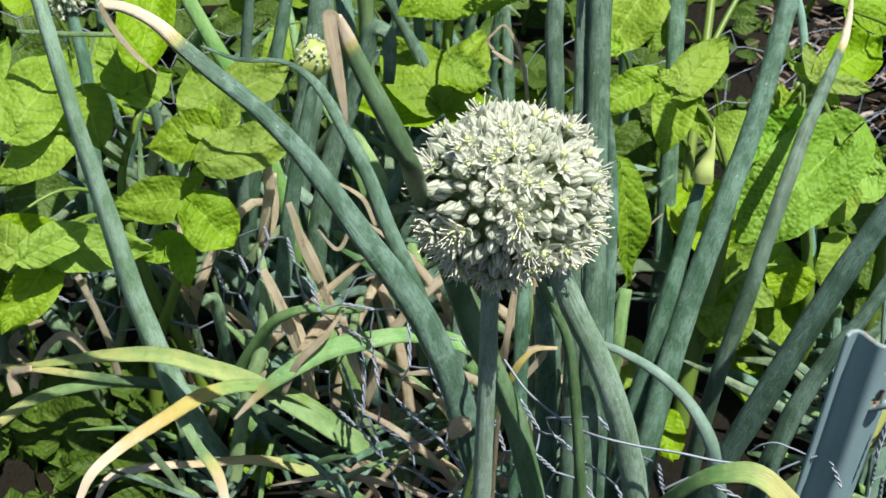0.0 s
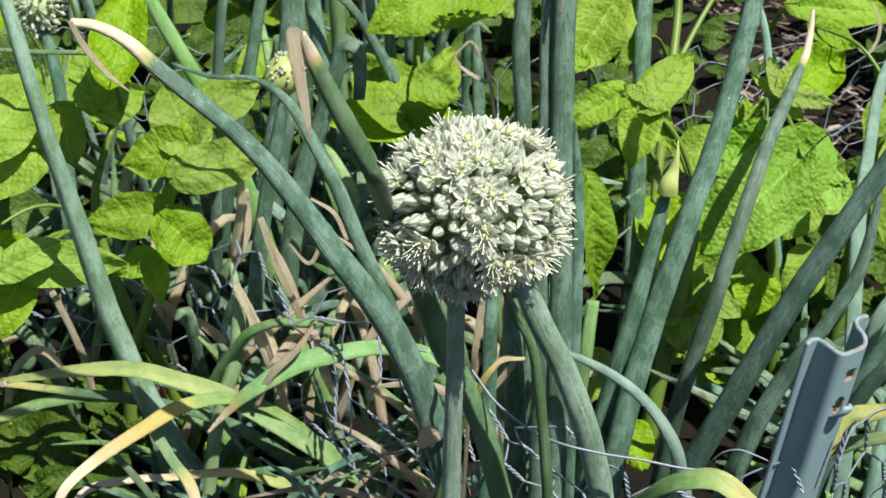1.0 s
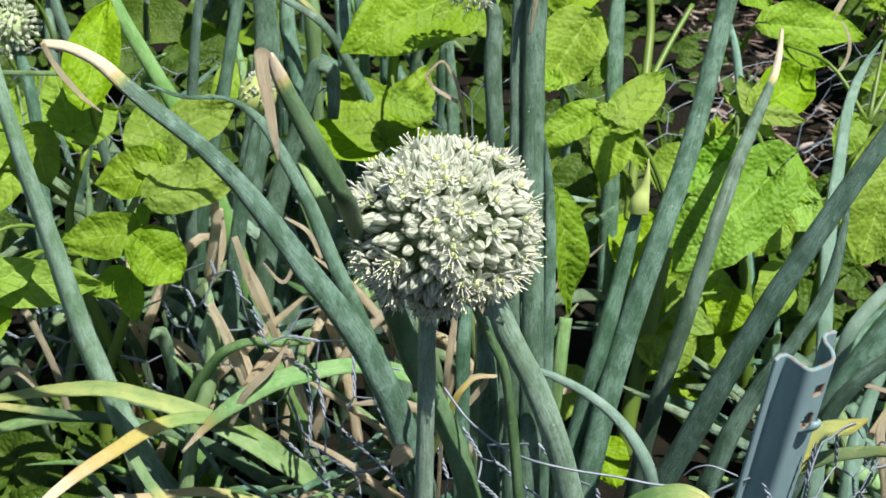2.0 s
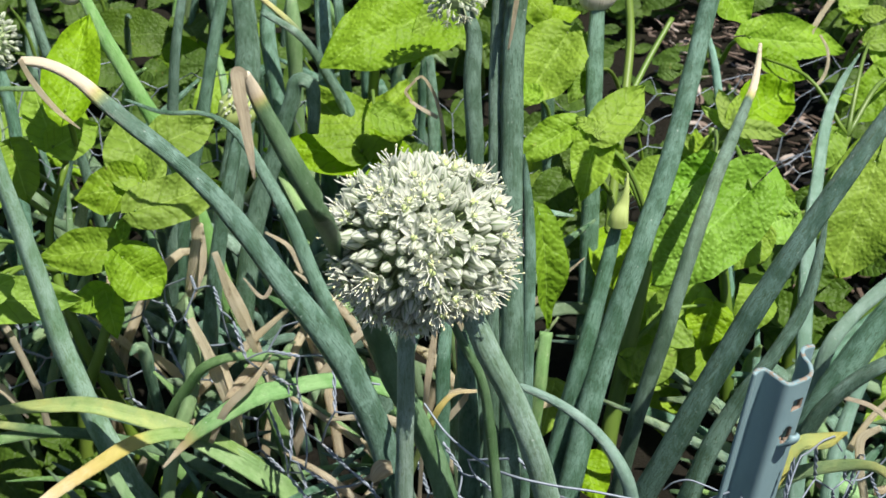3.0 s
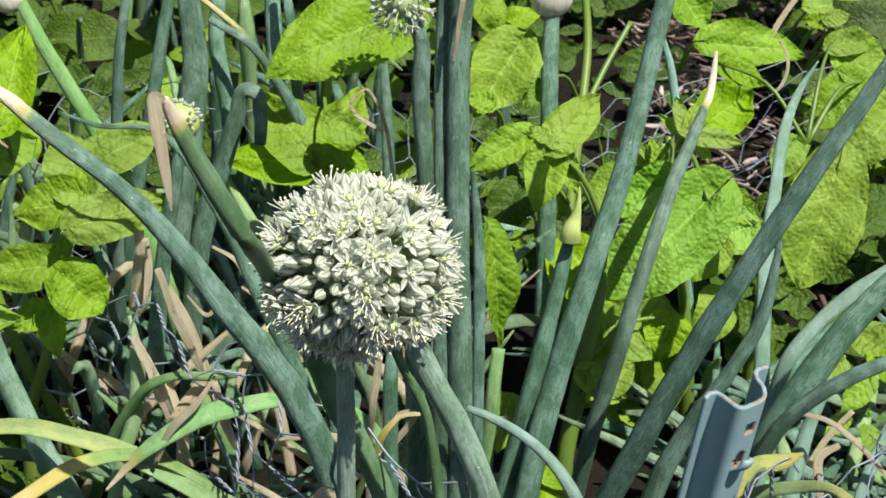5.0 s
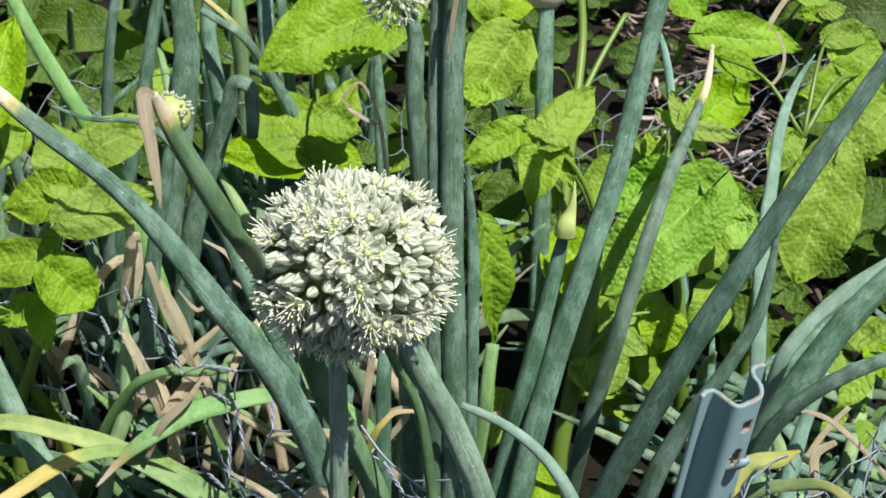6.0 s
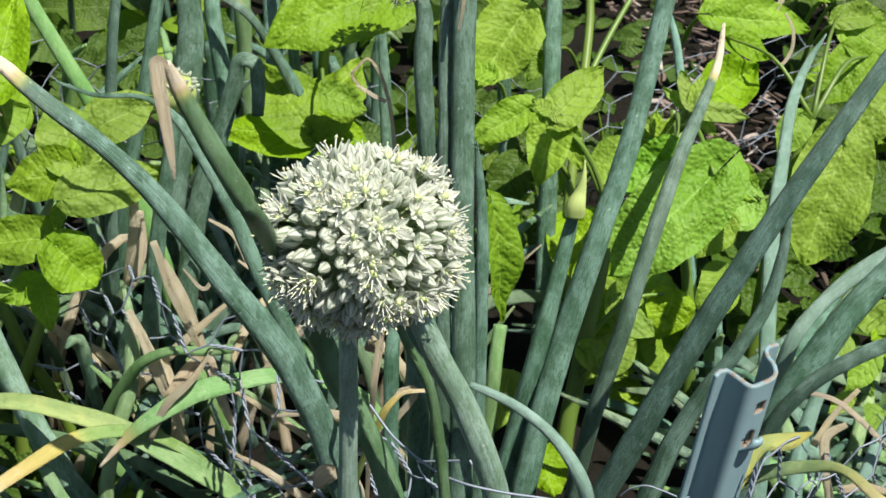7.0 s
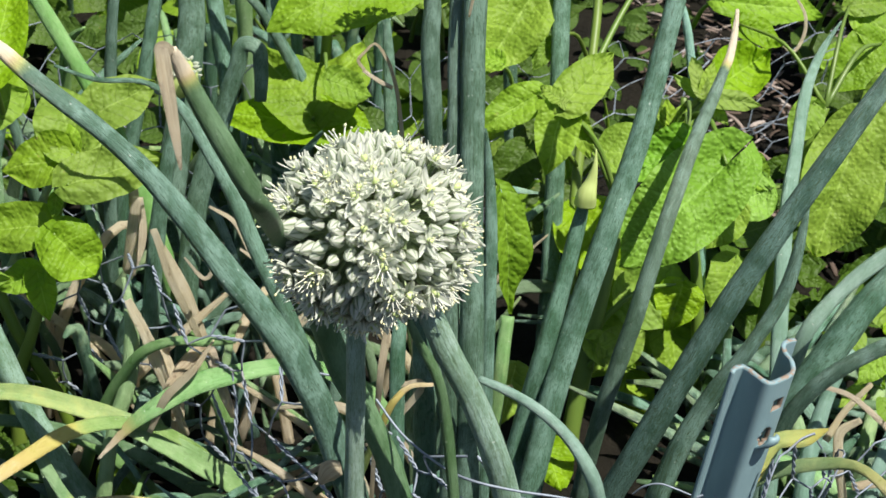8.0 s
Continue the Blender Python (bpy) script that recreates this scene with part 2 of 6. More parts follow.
a = Mat("soil")
n1 = a.noise(a.coords("Object", (9.0, 9.0, 9.0)), 1.0, 6.0)
n2 = a.noise(a.coords("Object", (160.0, 160.0, 160.0)), 1.0, 6.0, 0.7)
# near-black because the shade between the plants is put into this colour
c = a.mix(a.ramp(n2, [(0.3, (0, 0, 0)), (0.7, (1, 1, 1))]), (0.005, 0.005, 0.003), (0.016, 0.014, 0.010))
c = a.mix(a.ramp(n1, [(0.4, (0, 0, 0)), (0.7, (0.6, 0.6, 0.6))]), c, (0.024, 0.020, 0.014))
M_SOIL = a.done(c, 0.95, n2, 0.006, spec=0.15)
a = Mat("mulch")
n1 = a.noise(a.coords("Object", (50.0, 300.0, 300.0)), 1.0, 4.0)
isl = a.t.nodes.new("ShaderNodeNewGeometry").outputs["Random Per Island"]
c = a.ramp(isl, [(0.0, (0.04, 0.027, 0.02)), (0.5, (0.12, 0.085, 0.065)), (0.8, (0.27, 0.21, 0.18)), (1.0, (0.50, 0.45, 0.42))])
M_MULCH = a.done(a.mix(a.math("MULTIPLY", n1, 0.5), c, (0.08, 0.05, 0.035)), 0.85, n1, 0.0008)


# ---- ways to build ----
FACE = Vector((0.05, -0.58, 0.81)).normalized()


def part(name, bm, material, parent, label=""):
    me = bpy.data.meshes.new(name)
    bm.to_mesh(me)
    bm.free()
    for m in material if isinstance(material, (list, tuple)) else [material]:
        me.materials.append(m)
    for p in me.polygons:
        p.use_smooth = True
    ob = new(name, me)
    ob.parent = parent
    return tagged(ob, label)


def thing(name, label, category, group=""):
    ob = new(name)
    ob.empty_display_size = 0.02
    return tagged(ob, label, category, group)


def spline(ctrl, steps):
    """A smooth line through rows of any width; its tangents follow the chord lengths, so that uneven rows give no kinks."""
    p = np.array(ctrl, float)
    h = np.maximum(np.linalg.norm(np.diff(p[:, :3], axis=0), axis=1), 1e-6)[:, None]
    d = np.diff(p, axis=0) / h
    m = np.empty_like(p)
    m[0], m[-1] = d[0], d[-1]
    m[1:-1] = (d[:-1] * h[1:] + d[1:] * h[:-1]) / (h[1:] + h[:-1])
    out = []
    for i in range(len(p) - 1):
        for k in range(steps):
            t = k / steps
            out.append((1 + 2 * t) * (1 - t) ** 2 * p[i] + t * (1 - t) ** 2 * h[i] * m[i] + t * t * (3 - 2 * t) * p[i + 1] + t * t * (t - 1) * h[i] * m[i + 1])
    out.append(p[-1])
    return np.array(out)


def tube(bm, rows, sides=12, flat=0.9, channel=0.0, cap=True, wobble=0.0, seed=0, slot=0, twist=0.0):
    """A tapered tube along rows of x, y, z, half-width, age. flat: thickness over width; channel folds it into a trough."""
    uv = bm.loops.layers.uv.verify()
    age = bm.verts.layers.float.get("age") or bm.verts.layers.float.new("age")
    ridge, ridge_at = (0.16 if wobble else 0.0), 0.5 + 2.4 * ((seed * 0.618) % 1.0)
    rings, run = [], 0.0
    runs = np.r_[0, np.cumsum(np.maximum(np.linalg.norm(np.diff(rows[:, :3], axis=0), axis=1), 1e-6))]
    tangents = np.gradient(rows[:, :3], runs, axis=0)
    for i, row in enumerate(rows):
        c, r = Vector(row[:3]), max(row[3], 1e-5)
        t = Vector(tangents[i]).normalized()
        side = t.cross(FACE)
        if side.length < 0.05:
            side = t.cross(Vector((1, 0, 0)))
        side = (Matrix.Rotation(twist * i / len(rows), 3, t) @ side).normalized()
        up = side.cross(t)
        if i:
            run += float(np.linalg.norm(rows[i, :3] - rows[i - 1, :3]))
        ring = []
        for k in range(sides):
            an = 2 * math.pi * k / sides
            w = 1.0 + ridge * max(0.0, math.cos(an - ridge_at)) ** 10 - 0.5 * ridge * max(0.0, math.cos(an - ridge_at - 0.7)) ** 6
            if wobble:
                w += wobble * noise.noise(Vector((run * 55, math.cos(an) * 0.9 + seed * 7.3, math.sin(an) * 0.9)))
            x, y = math.cos(an) * r * w, math.sin(an) * r * flat * w
            y += channel * r * (abs(math.cos(an)) ** 1.5 - 0.4)
            v = bm.verts.new(c + side * x + up * y)
            v[age] = row[4]
            ring.append(v)
        rings.append((ring, run))
    for (a0, ra), (b0, rb) in zip(rings, rings[1:]):
        for k in range(sides):
            f = bm.faces.new((a0[k], a0[(k + 1) % sides], b0[(k + 1) % sides], b0[k]))
            f.material_index = slot
            for lp, q in zip(f.loops, ((k, ra), (k + 1, ra), (k + 1, rb), (k, rb))):
                lp[uv].uv = (abs(q[0] / sides * 2 - 1), q[1])
    if cap:
        for ring, order in ((rings[0][0], -1), (rings[-1][0], 1)):
            f = bm.faces.new(ring[::order])
            f.material_index = slot
    return rings


def onion_leaf(plant, ctrl, name="leaf", label="", mat=None, flat=0.82, channel=0.0, wobble=0.08, steps=7, sides=18, seed=0, twist=0.0):
    """One hollow leaf or flower stalk, from rows of x, y, z, half-width, age."""
    bm = bmesh.new()
    tube(bm, spline(ctrl, steps), sides, flat, channel, wobble=wobble, seed=seed, twist=twist)
    return part(name, bm, mat or M_ONION, plant, label)


LEAF_FACE = Vector((0.10, -0.70, 0.71)).normalized()


def blade(bm, base, tip, width, fold=0.25, droop=0.15, seed=0, roll=0.0, heart=0.5, nl=24, nw=7, face=None, wave=1.0, quilt=0.044, blunt=0.78):
    """One leaflet: ovate with a drawn-out tip, gently puffed between its veins, with a wavy rim."""
    uv = bm.loops.layers.uv.verify()
    base, tip = Vector(base), Vector(tip)
    ax = tip - base
    length = ax.length
    ax.normalize()
    face = face or LEAF_FACE
    n = face - ax * ax.dot(face)
    n = (Matrix.Rotation(roll, 3, ax) @ n).normalized()
    side = ax.cross(n)
    peak = 0.45 / (0.45 + blunt)
    grid = []
    for i in range(nl + 1):
        s = i / nl
        w = width / 2 * (s / peak) ** 0.45 * max(0.0, (1 - s) / (1 - peak)) ** blunt
        w *= 1 - 0.3 * max(0.0, s - 0.72) / 0.28
        w = max(w, width * 0.010)
        row = []
        for j in range(-nw, nw + 1):
            q = j / nw
            edge = 1 + 0.08 * noise.noise(Vector((s * 3.0, q, seed * 3.1))) + 0.035 * noise.noise(Vector((s * 12, q, seed * 1.3)))
            x = s * length - heart * 0.12 * length * abs(q) ** 1.5 * (1 - s) ** 3 * 2
            v7 = (s * 5.5 - abs(q) * (1.5 - 0.6 * s)) % 1.0
            d7 = min(v7, 1 - v7)
            puff = quilt * width * (min(d7 * 3, 1) - 0.6) * (1 - abs(q) ** 4)
            z = fold * w * abs(q) ** 1.3 - droop * length * s * s + puff - (0.015 * width if j == 0 else 0)
            z += wave * 0.20 * width * noise.noise(Vector((s * 2.2 + seed, q * 1.2, seed * 1.7)))
            z += wave * 0.06 * width * abs(q) ** 3 * math.sin(s * 13 + seed * 2.0 + (q > 0) * 1.4)
            row.append((bm.verts.new(base + ax * x + side * (q * w * edge) + n * z), (s, q * 0.5 + 0.5)))
        grid.append(row)
    for a0, b0 in zip(grid, grid[1:]):
        for j in range(2 * nw):
            four = (a0[j], a0[j + 1], b0[j + 1], b0[j])
            f = bm.faces.new([p[0] for p in four])
            for lp, p in zip(f.loops, four):
                lp[uv].uv = p[1]


def potato_leaf(plant, base, tip, width, root=None, young=False, mat=None, label="", seed=0, **more):
    """A leaflet and the stalk that carries it, as one part."""
    bm = bmesh.new()
    more.setdefault("fold", 0.22)
    blade(bm, base, tip, width, seed=seed, **more)
    leaf = part("leaf", bm, mat or (M_LEAF_YOUNG if young else M_LEAF), plant, label)
    if root is not None:
        b, r = Vector(base), Vector(root)
        mid = b.lerp(r, 0.5) + Vector((0, 0, 0.18 * (b - r).length))
        w = 0.0011 + width * 0.012
        bm = bmesh.new()
        start = b + (Vector(tip) - b) * 0.03
        tube(bm, spline([(*start, w * 0.6, 0), (*mid, w, 0), (*r, w * 1.3, 0)], 5), 6, 1.0)
        part("leaf_stalk", bm, M_STEM, leaf)
    return leaf


# ---- the flower head ----
def bud_mesh(name, length, girth, seed):
    """A closed floret on its stalk: six tepals meeting at a point, each with a green midline. It points along +z from the stalk's end."""
    bm = bmesh.new()
    rib = bm.verts.layers.float.new("rib")
    sides, rings = 36, 8
    rows = []
    for i in range(rings + 1):
        s = i / rings
        r = girth / 2 * min(1.0, 0.30 + 1.9 * s) ** 0.8 * (max(0.0, 1 - s**2.3) ** 0.72 * 0.97 + 0.03)
        row = []
        for k in range(sides):
            an = 2 * math.pi * k / sides
            lobe = 1 + 0.06 * math.cos(3 * an + seed) - 0.075 * math.cos(6 * an) * (0.4 + 0.6 * s)
            v = bm.verts.new((math.cos(an) * r * lobe, math.sin(an) * r * lobe, s * length))
            v[rib] = (0.0, 0.0, 0.3, 1.0, 0.3, 0.0)[k % 6] * (1 - 0.3 * s)
            row.append(v)
        rows.append(row)
    for a0, b0 in zip(rows, rows[1:]):
        for k in range(sides):
            bm.faces.new((a0[k], a0[(k + 1) % sides], b0[(k + 1) % sides], b0[k]))
    bm.faces.new(rows[-1])
    stalk(bm, -0.022, 0.001, 0.0006, 1)
    return finish(bm, name)


def stalk(bm, z0, z1, r, slot, bend=(0, 0)):
    rings = []
    for i in range(3):
        s = i / 2
        rings.append([bm.verts.new((math.cos(k * 1.2566) * r + bend[0] * s * s, math.sin(k * 1.2566) * r + bend[1] * s * s, z0 + (z1 - z0) * s)) for k in range(5)])
    for a0, b0 in zip(rings, rings[1:]):
        for k in range(5):
            bm.faces.new((a0[k], a0[(k + 1) % 5], b0[(k + 1) % 5], b0[k])).material_index = slot


def finish(bm, name):
    me = bpy.data.meshes.new(name)
    bm.to_mesh(me)
    bm.free()
    for m in (M_TEPAL, M_PEDICEL, M_FILAMENT, M_ANTHER, M_OVARY):
        me.materials.append(m)
    for p in me.polygons:
        p.use_smooth = True
    return me


def bloom_mesh(name, spread, reach, seed):
    """An open floret: six pointed tepals round a green ovary, six long stamens with pale yellow anthers."""
    rnd = random.Random(seed)
    bm = bmesh.new()
    rib = bm.verts.layers.float.new("rib")
    for k in range(6):
        an, open_ = k * math.pi / 3 + rnd.uniform(-0.12, 0.12), spread + rnd.uniform(-0.2, 0.2)
        turn = Matrix.Rotation(an, 3, "Z") @ Matrix.Rotation(open_, 3, "Y")
        ln, wd = 0.0076 * rnd.uniform(0.85, 1.1), 0.0032
        rows = []
        for i in range(6):
            s = i / 5
            w = wd / 2 * math.sin(math.pi * (0.15 + 0.83 * s)) ** 0.8
            bow = 0.0011 * math.sin(math.pi * s)
            row = []
            for q in (-1, -0.35, 0, 0.35, 1):
                v = bm.verts.new(turn @ Vector((bow - 0.0005 * q * q, q * w, s * ln)) + Vector((0, 0, 0.0002)))
                v[rib] = 0.6 * (1 - 0.4 * s) if q == 0 else 0.0
                row.append(v)
            rows.append(row)
        for a0, b0 in zip(rows, rows[1:]):
            for j in range(4):
                bm.faces.new((a0[j], a0[j + 1], b0[j + 1], b0[j]))
        an += math.pi / 6
        lean, ln = rnd.uniform(0.12, 0.5), reach * rnd.uniform(0.7, 1.1)
        turn = Matrix.Rotation(an, 3, "Z") @ Matrix.Rotation(lean, 3, "Y")
        rings = []
        for i in range(4):
            s = i / 3
            c = Vector((0.0006 + 0.001 * s * s, 0, ln * s))
            r = 0.00029 * (1 - 0.4 * s)
            rings.append([bm.verts.new(turn @ (c + Vector((math.cos(m * 1.5708) * r, math.sin(m * 1.5708) * r, 0)))) for m in range(4)])
        for a0, b0 in zip(rings, rings[1:]):
            for m in range(4):
                bm.faces.new((a0[m], a0[(m + 1) % 4], b0[(m + 1) % 4], b0[m])).material_index = 2
        if rnd.random() < 0.6:
            e = turn @ Vector((0.0016, 0, ln))
            made = bmesh.ops.create_icosphere(bm, subdivisions=1, radius=0.00042)["verts"]
            spin = Matrix.Rotation(rnd.uniform(0, 3), 3, "Z") @ Matrix.Rotation(rnd.uniform(0.2, 1.3), 3, "X")
            for v in made:
                v.co = e + spin @ Vector((v.co.x, v.co.y, v.co.z * 1.9))
            for f in {f for v in made for f in v.link_faces}:
                f.material_index = 3
    made = bmesh.ops.create_icosphere(bm, subdivisions=2, radius=0.0014)["verts"]
    for v in made:
        v.co = Vector((v.co.x, v.co.y, v.co.z * 1.1 + 0.0013)) * (1 + 0.12 * math.cos(3 * math.atan2(v.co.y, v.co.x)))
    for f in {f for v in made for f in v.link_faces}:
        f.material_index = 4
    stalk(bm, -0.022, 0.0006, 0.0006, 1)
    return finish(bm, name)


BUDS = [bud_mesh("bud", ln, g, s) for s, (ln, g) in enumerate([(0.0080, 0.0056), (0.0076, 0.0059), (0.0084, 0.0055), (0.0072, 0.0052), (0.0060, 0.0045)])]
BLOOMS = [bloom_mesh("open_floret", sp, rc, s) for s, (sp, rc) in enumerate([(1.2, 0.0050), (1.0, 0.0058), (1.35, 0.0062), (1.1, 0.0072), (1.25, 0.0078)])]


def umbel(plant, centre, radius, count, share_open, seed, label, axis=(0, 0, 1), squash=0.96):
    """A ball of florets. Open ones gather in patches and near the rim."""
    rnd = random.Random(seed)
    head = new("umbel")
    head.parent = plant
    head.location = centre
    tagged(head, label)
    bm = bmesh.new()
    bmesh.ops.create_icosphere(bm, subdivisions=2, radius=radius * 0.60)
    part("receptacle", bm, M_PEDICEL, head)
    size = radius / 0.034
    axis = Vector(axis).normalized()
    for k in range(count):
        z = 1 - (2 * k + 1) / count
        an = k * 2.399963 + rnd.uniform(-0.12, 0.12)
        d = Vector((math.sqrt(1 - z * z) * math.cos(an), math.sqrt(1 - z * z) * math.sin(an), z))
        d = (d + Vector([rnd.uniform(-0.045, 0.045) for _ in range(3)])).normalized()
        if d.dot(axis) < -0.93:
            continue
        patch = 0.75 * noise.noise(d * 3.2 + Vector((seed * 3.3, 1.7, 0.4))) + 0.55 * noise.noise(d * 9.0)
        opened = patch + 0.28 * max(0.0, -d.z) > 0.5 - share_open
        lift = radius * (rnd.uniform(0.80, 0.87) if not opened else rnd.uniform(0.95, 1.04))
        me = rnd.choice(BLOOMS) if opened else rnd.choice(BUDS if patch > -0.3 else BUDS[:3])
        ob = new("open_floret" if opened else "bud", me)
        ob.parent = head
        lean = (d + Vector([rnd.uniform(-0.16, 0.16) for _ in range(3)])).normalized()
        q = lean.to_track_quat("Z", "Y") @ Euler((0, 0, rnd.uniform(0, 6.28))).to_quaternion()
        s = size * rnd.uniform(0.88, 1.12)
        ob.matrix_basis = Matrix.LocRotScale(d * lift * (squash if abs(d.z) > 0.6 else 1.0), q, (s, s, s))
    return head


def closed_head(plant, centre, axis, radius, mat, label, peek=0, seed=1):
    """A head still in its sheath: a wrinkled, slightly pointed ball; a few buds may push through."""
    rnd = random.Random(seed)
    ax = Vector(axis).normalized()
    prof = [(-1.05, 0.30), (-0.92, 0.55), (-0.65, 0.86), (-0.25, 1.0), (0.2, 0.97), (0.6, 0.78), (0.88, 0.45), (1.02, 0.14), (1.12, 0.02)]
    rows = np.array([(*(Vector(centre) + ax * (z * radius)), r * radius, 0.0) for z, r in spline([(z, r) for z, r in prof], 3)])
    bm = bmesh.new()
    tube(bm, rows, 20, 0.95, wobble=0.12, seed=seed)
    head = part("flower_bud", bm, mat, plant, label)
    for _ in range(peek):
        d = (ax + Vector([rnd.uniform(-0.9, 0.9) for _ in range(3)])).normalized()
        ob = new("bud", rnd.choice(BUDS))
        ob.parent = head
        s = radius / 0.034 * 1.1
        ob.matrix_basis = Matrix.LocRotScale(Vector(centre) + d * radius * 0.97, d.to_track_quat("Z", "Y"), (s, s, s))
    return head


# ---- fence post and netting ----
def u_post(top, axis, outline, web):
    """A rolled hat-section garden post: two wings, two walls and a web with punched holes; painted grey-blue, worn at the rim."""
    post = thing("fence_post", "grey-blue painted steel channel fence post with chipped rusty rim", "post")
    top, ax = Vector(top), Vector(axis).normalized()
    side = (Vector((1, 0, 0)) - ax * ax.x).normalized()
    out = ax.cross(side)
    length = top.z / ax.z + 0.01
    prof = [Vector(p) for p in spline(outline, 6)]
    n = len(prof)
    th = 0.0019
    bm = bmesh.new()
    wear = bm.verts.layers.float.new("wear")
    levels = 200
    grid = []
    for i in range(levels + 1):
        row = []
        for k, p in enumerate(prof):
            t = (prof[min(k + 1, n - 1)] - prof[max(k - 1, 0)]).normalized()
            pair = []
            for off in (0.5, -0.5):
                q = p + Vector((-t.y, t.x)) * th * off
                z = -length * (levels - i) / levels
                if i == levels:
                    z += 0.0005 * noise.noise(Vector((k * 0.7, 0, 2)))
                v = bm.verts.new(top + side * q.x + out * q.y + ax * z)
                v[wear] = max(0.0, 1 - (levels - i) / 2.2) * 0.52 + (0.12 if k in (0, n - 1) else 0.0)
                pair.append(v)
            row.append(pair)
        grid.append(row)
    step = length / levels
    holes = set()
    for depth, tall, k0 in web:
        mid = levels - depth / step
        for i in range(levels):
            for k in range(max(0, k0 - 5), min(n - 1, k0 + 6)):
                run = (prof[k] - prof[k0]).length * (1 if k > k0 else -1) + 0.0005
                if (run / 0.0033) ** 2 + ((i + 0.5 - mid) * step / tall) ** 2 < 1:
                    holes.add((i, k))
    for i in range(levels):
        for k in range(n - 1):
            a0, b0, c0, d0 = grid[i][k], grid[i][k + 1], grid[i + 1][k + 1], grid[i + 1][k]
            if (i, k) in holes:
                for (p, q), near in ((((i, k), (i, k + 1)), (i - 1, k)), (((i + 1, k), (i + 1, k + 1)), (i + 1, k)), (((i, k), (i + 1, k)), (i, k - 1)), (((i, k + 1), (i + 1, k + 1)), (i, k + 1))):
                    if near not in holes:
                        u, w = grid[p[0]][p[1]], grid[q[0]][q[1]]
                        bm.faces.new((u[0], w[0], w[1], u[1]))
                        for v in (*u, *w):
                            v[wear] = 0.8
                continue
            bm.faces.new((a0[0], b0[0], c0[0], d0[0]))
            bm.faces.new((d0[1], c0[1], b0[1], a0[1]))
    for k in range(n - 1):
        bm.faces.new((grid[-1][k][0], grid[-1][k + 1][0], grid[-1][k + 1][1], grid[-1][k][1]))
    for i in range(levels):
        for k in (0, n - 1):
            bm.faces.new((grid[i][k][0], grid[i + 1][k][0], grid[i + 1][k][1], grid[i][k][1]))
    bmesh.ops.recalc_face_normals(bm, faces=bm.faces)
    body = part("channel", bm, M_PAINT, post)
    # the tongue punched out below the lower hole
    bm = bmesh.new()
    wear = bm.verts.layers.float.new("wear")
    depth, tall, k0 = web[1]
    p, t = prof[k0], (prof[k0 + 1] - prof[k0 - 1]).normalized()
    across = side * t.x + out * t.y
    front = (across.cross(ax)).normalized()
    centre = top + side * p.x + out * p.y - ax * (depth + tall + 0.002)
    rows = []
    for i in range(7):
        s = i / 6
        row = []
        for j in range(7):
            q = j / 6 * 2 - 1
            w = 0.0042 * math.sqrt(max(0.05, 1 - (s * 0.9) ** 3))
            row.append([bm.verts.new(centre + across * (q * w) + ax * (0.0095 * s) + front * (0.0058 * math.sin(s * 1.9) - 0.0012 * q * q + h)) for h in (0.0, th)])
        rows.append(row)
    for a0, b0 in zip(rows, rows[1:]):
        for j in range(6):
            bm.faces.new((a0[j][0], a0[j + 1][0], b0[j + 1][0], b0[j][0]))
            bm.faces.new((b0[j][1], b0[j + 1][1], a0[j + 1][1], a0[j][1]))
        for j in (0, 6):
            bm.faces.new((a0[j][0], b0[j][0], b0[j][1], a0[j][1]))
    for j in range(6):
        bm.faces.new((rows[-1][j][0], rows[-1][j + 1][0], rows[-1][j + 1][1], rows[-1][j][1]))
    bmesh.ops.recalc_face_normals(bm, faces=bm.faces)
    part("hook", bm, M_PAINT, body, "bent-out steel tongue")
    return post


def wire(bm, pts, r, sides=6):
    rings = []
    for i, p in enumerate(pts):
        t = (pts[min(i + 1, len(pts) - 1)] - pts[max(i - 1, 0)]).normalized()
        s = t.cross(Vector((0.31, 0.9, 0.3))).normalized()
        u = s.cross(t)
        rings.append([bm.verts.new(p + (s * math.cos(k * 2 * math.pi / sides) + u * math.sin(k * 2 * math.pi / sides)) * r) for k in range(sides)])
    for a0, b0 in zip(rings, rings[1:]):
        for k in range(sides):
            bm.faces.new((a0[k], a0[(k + 1) % sides], b0[(k + 1) % sides], b0[k]))


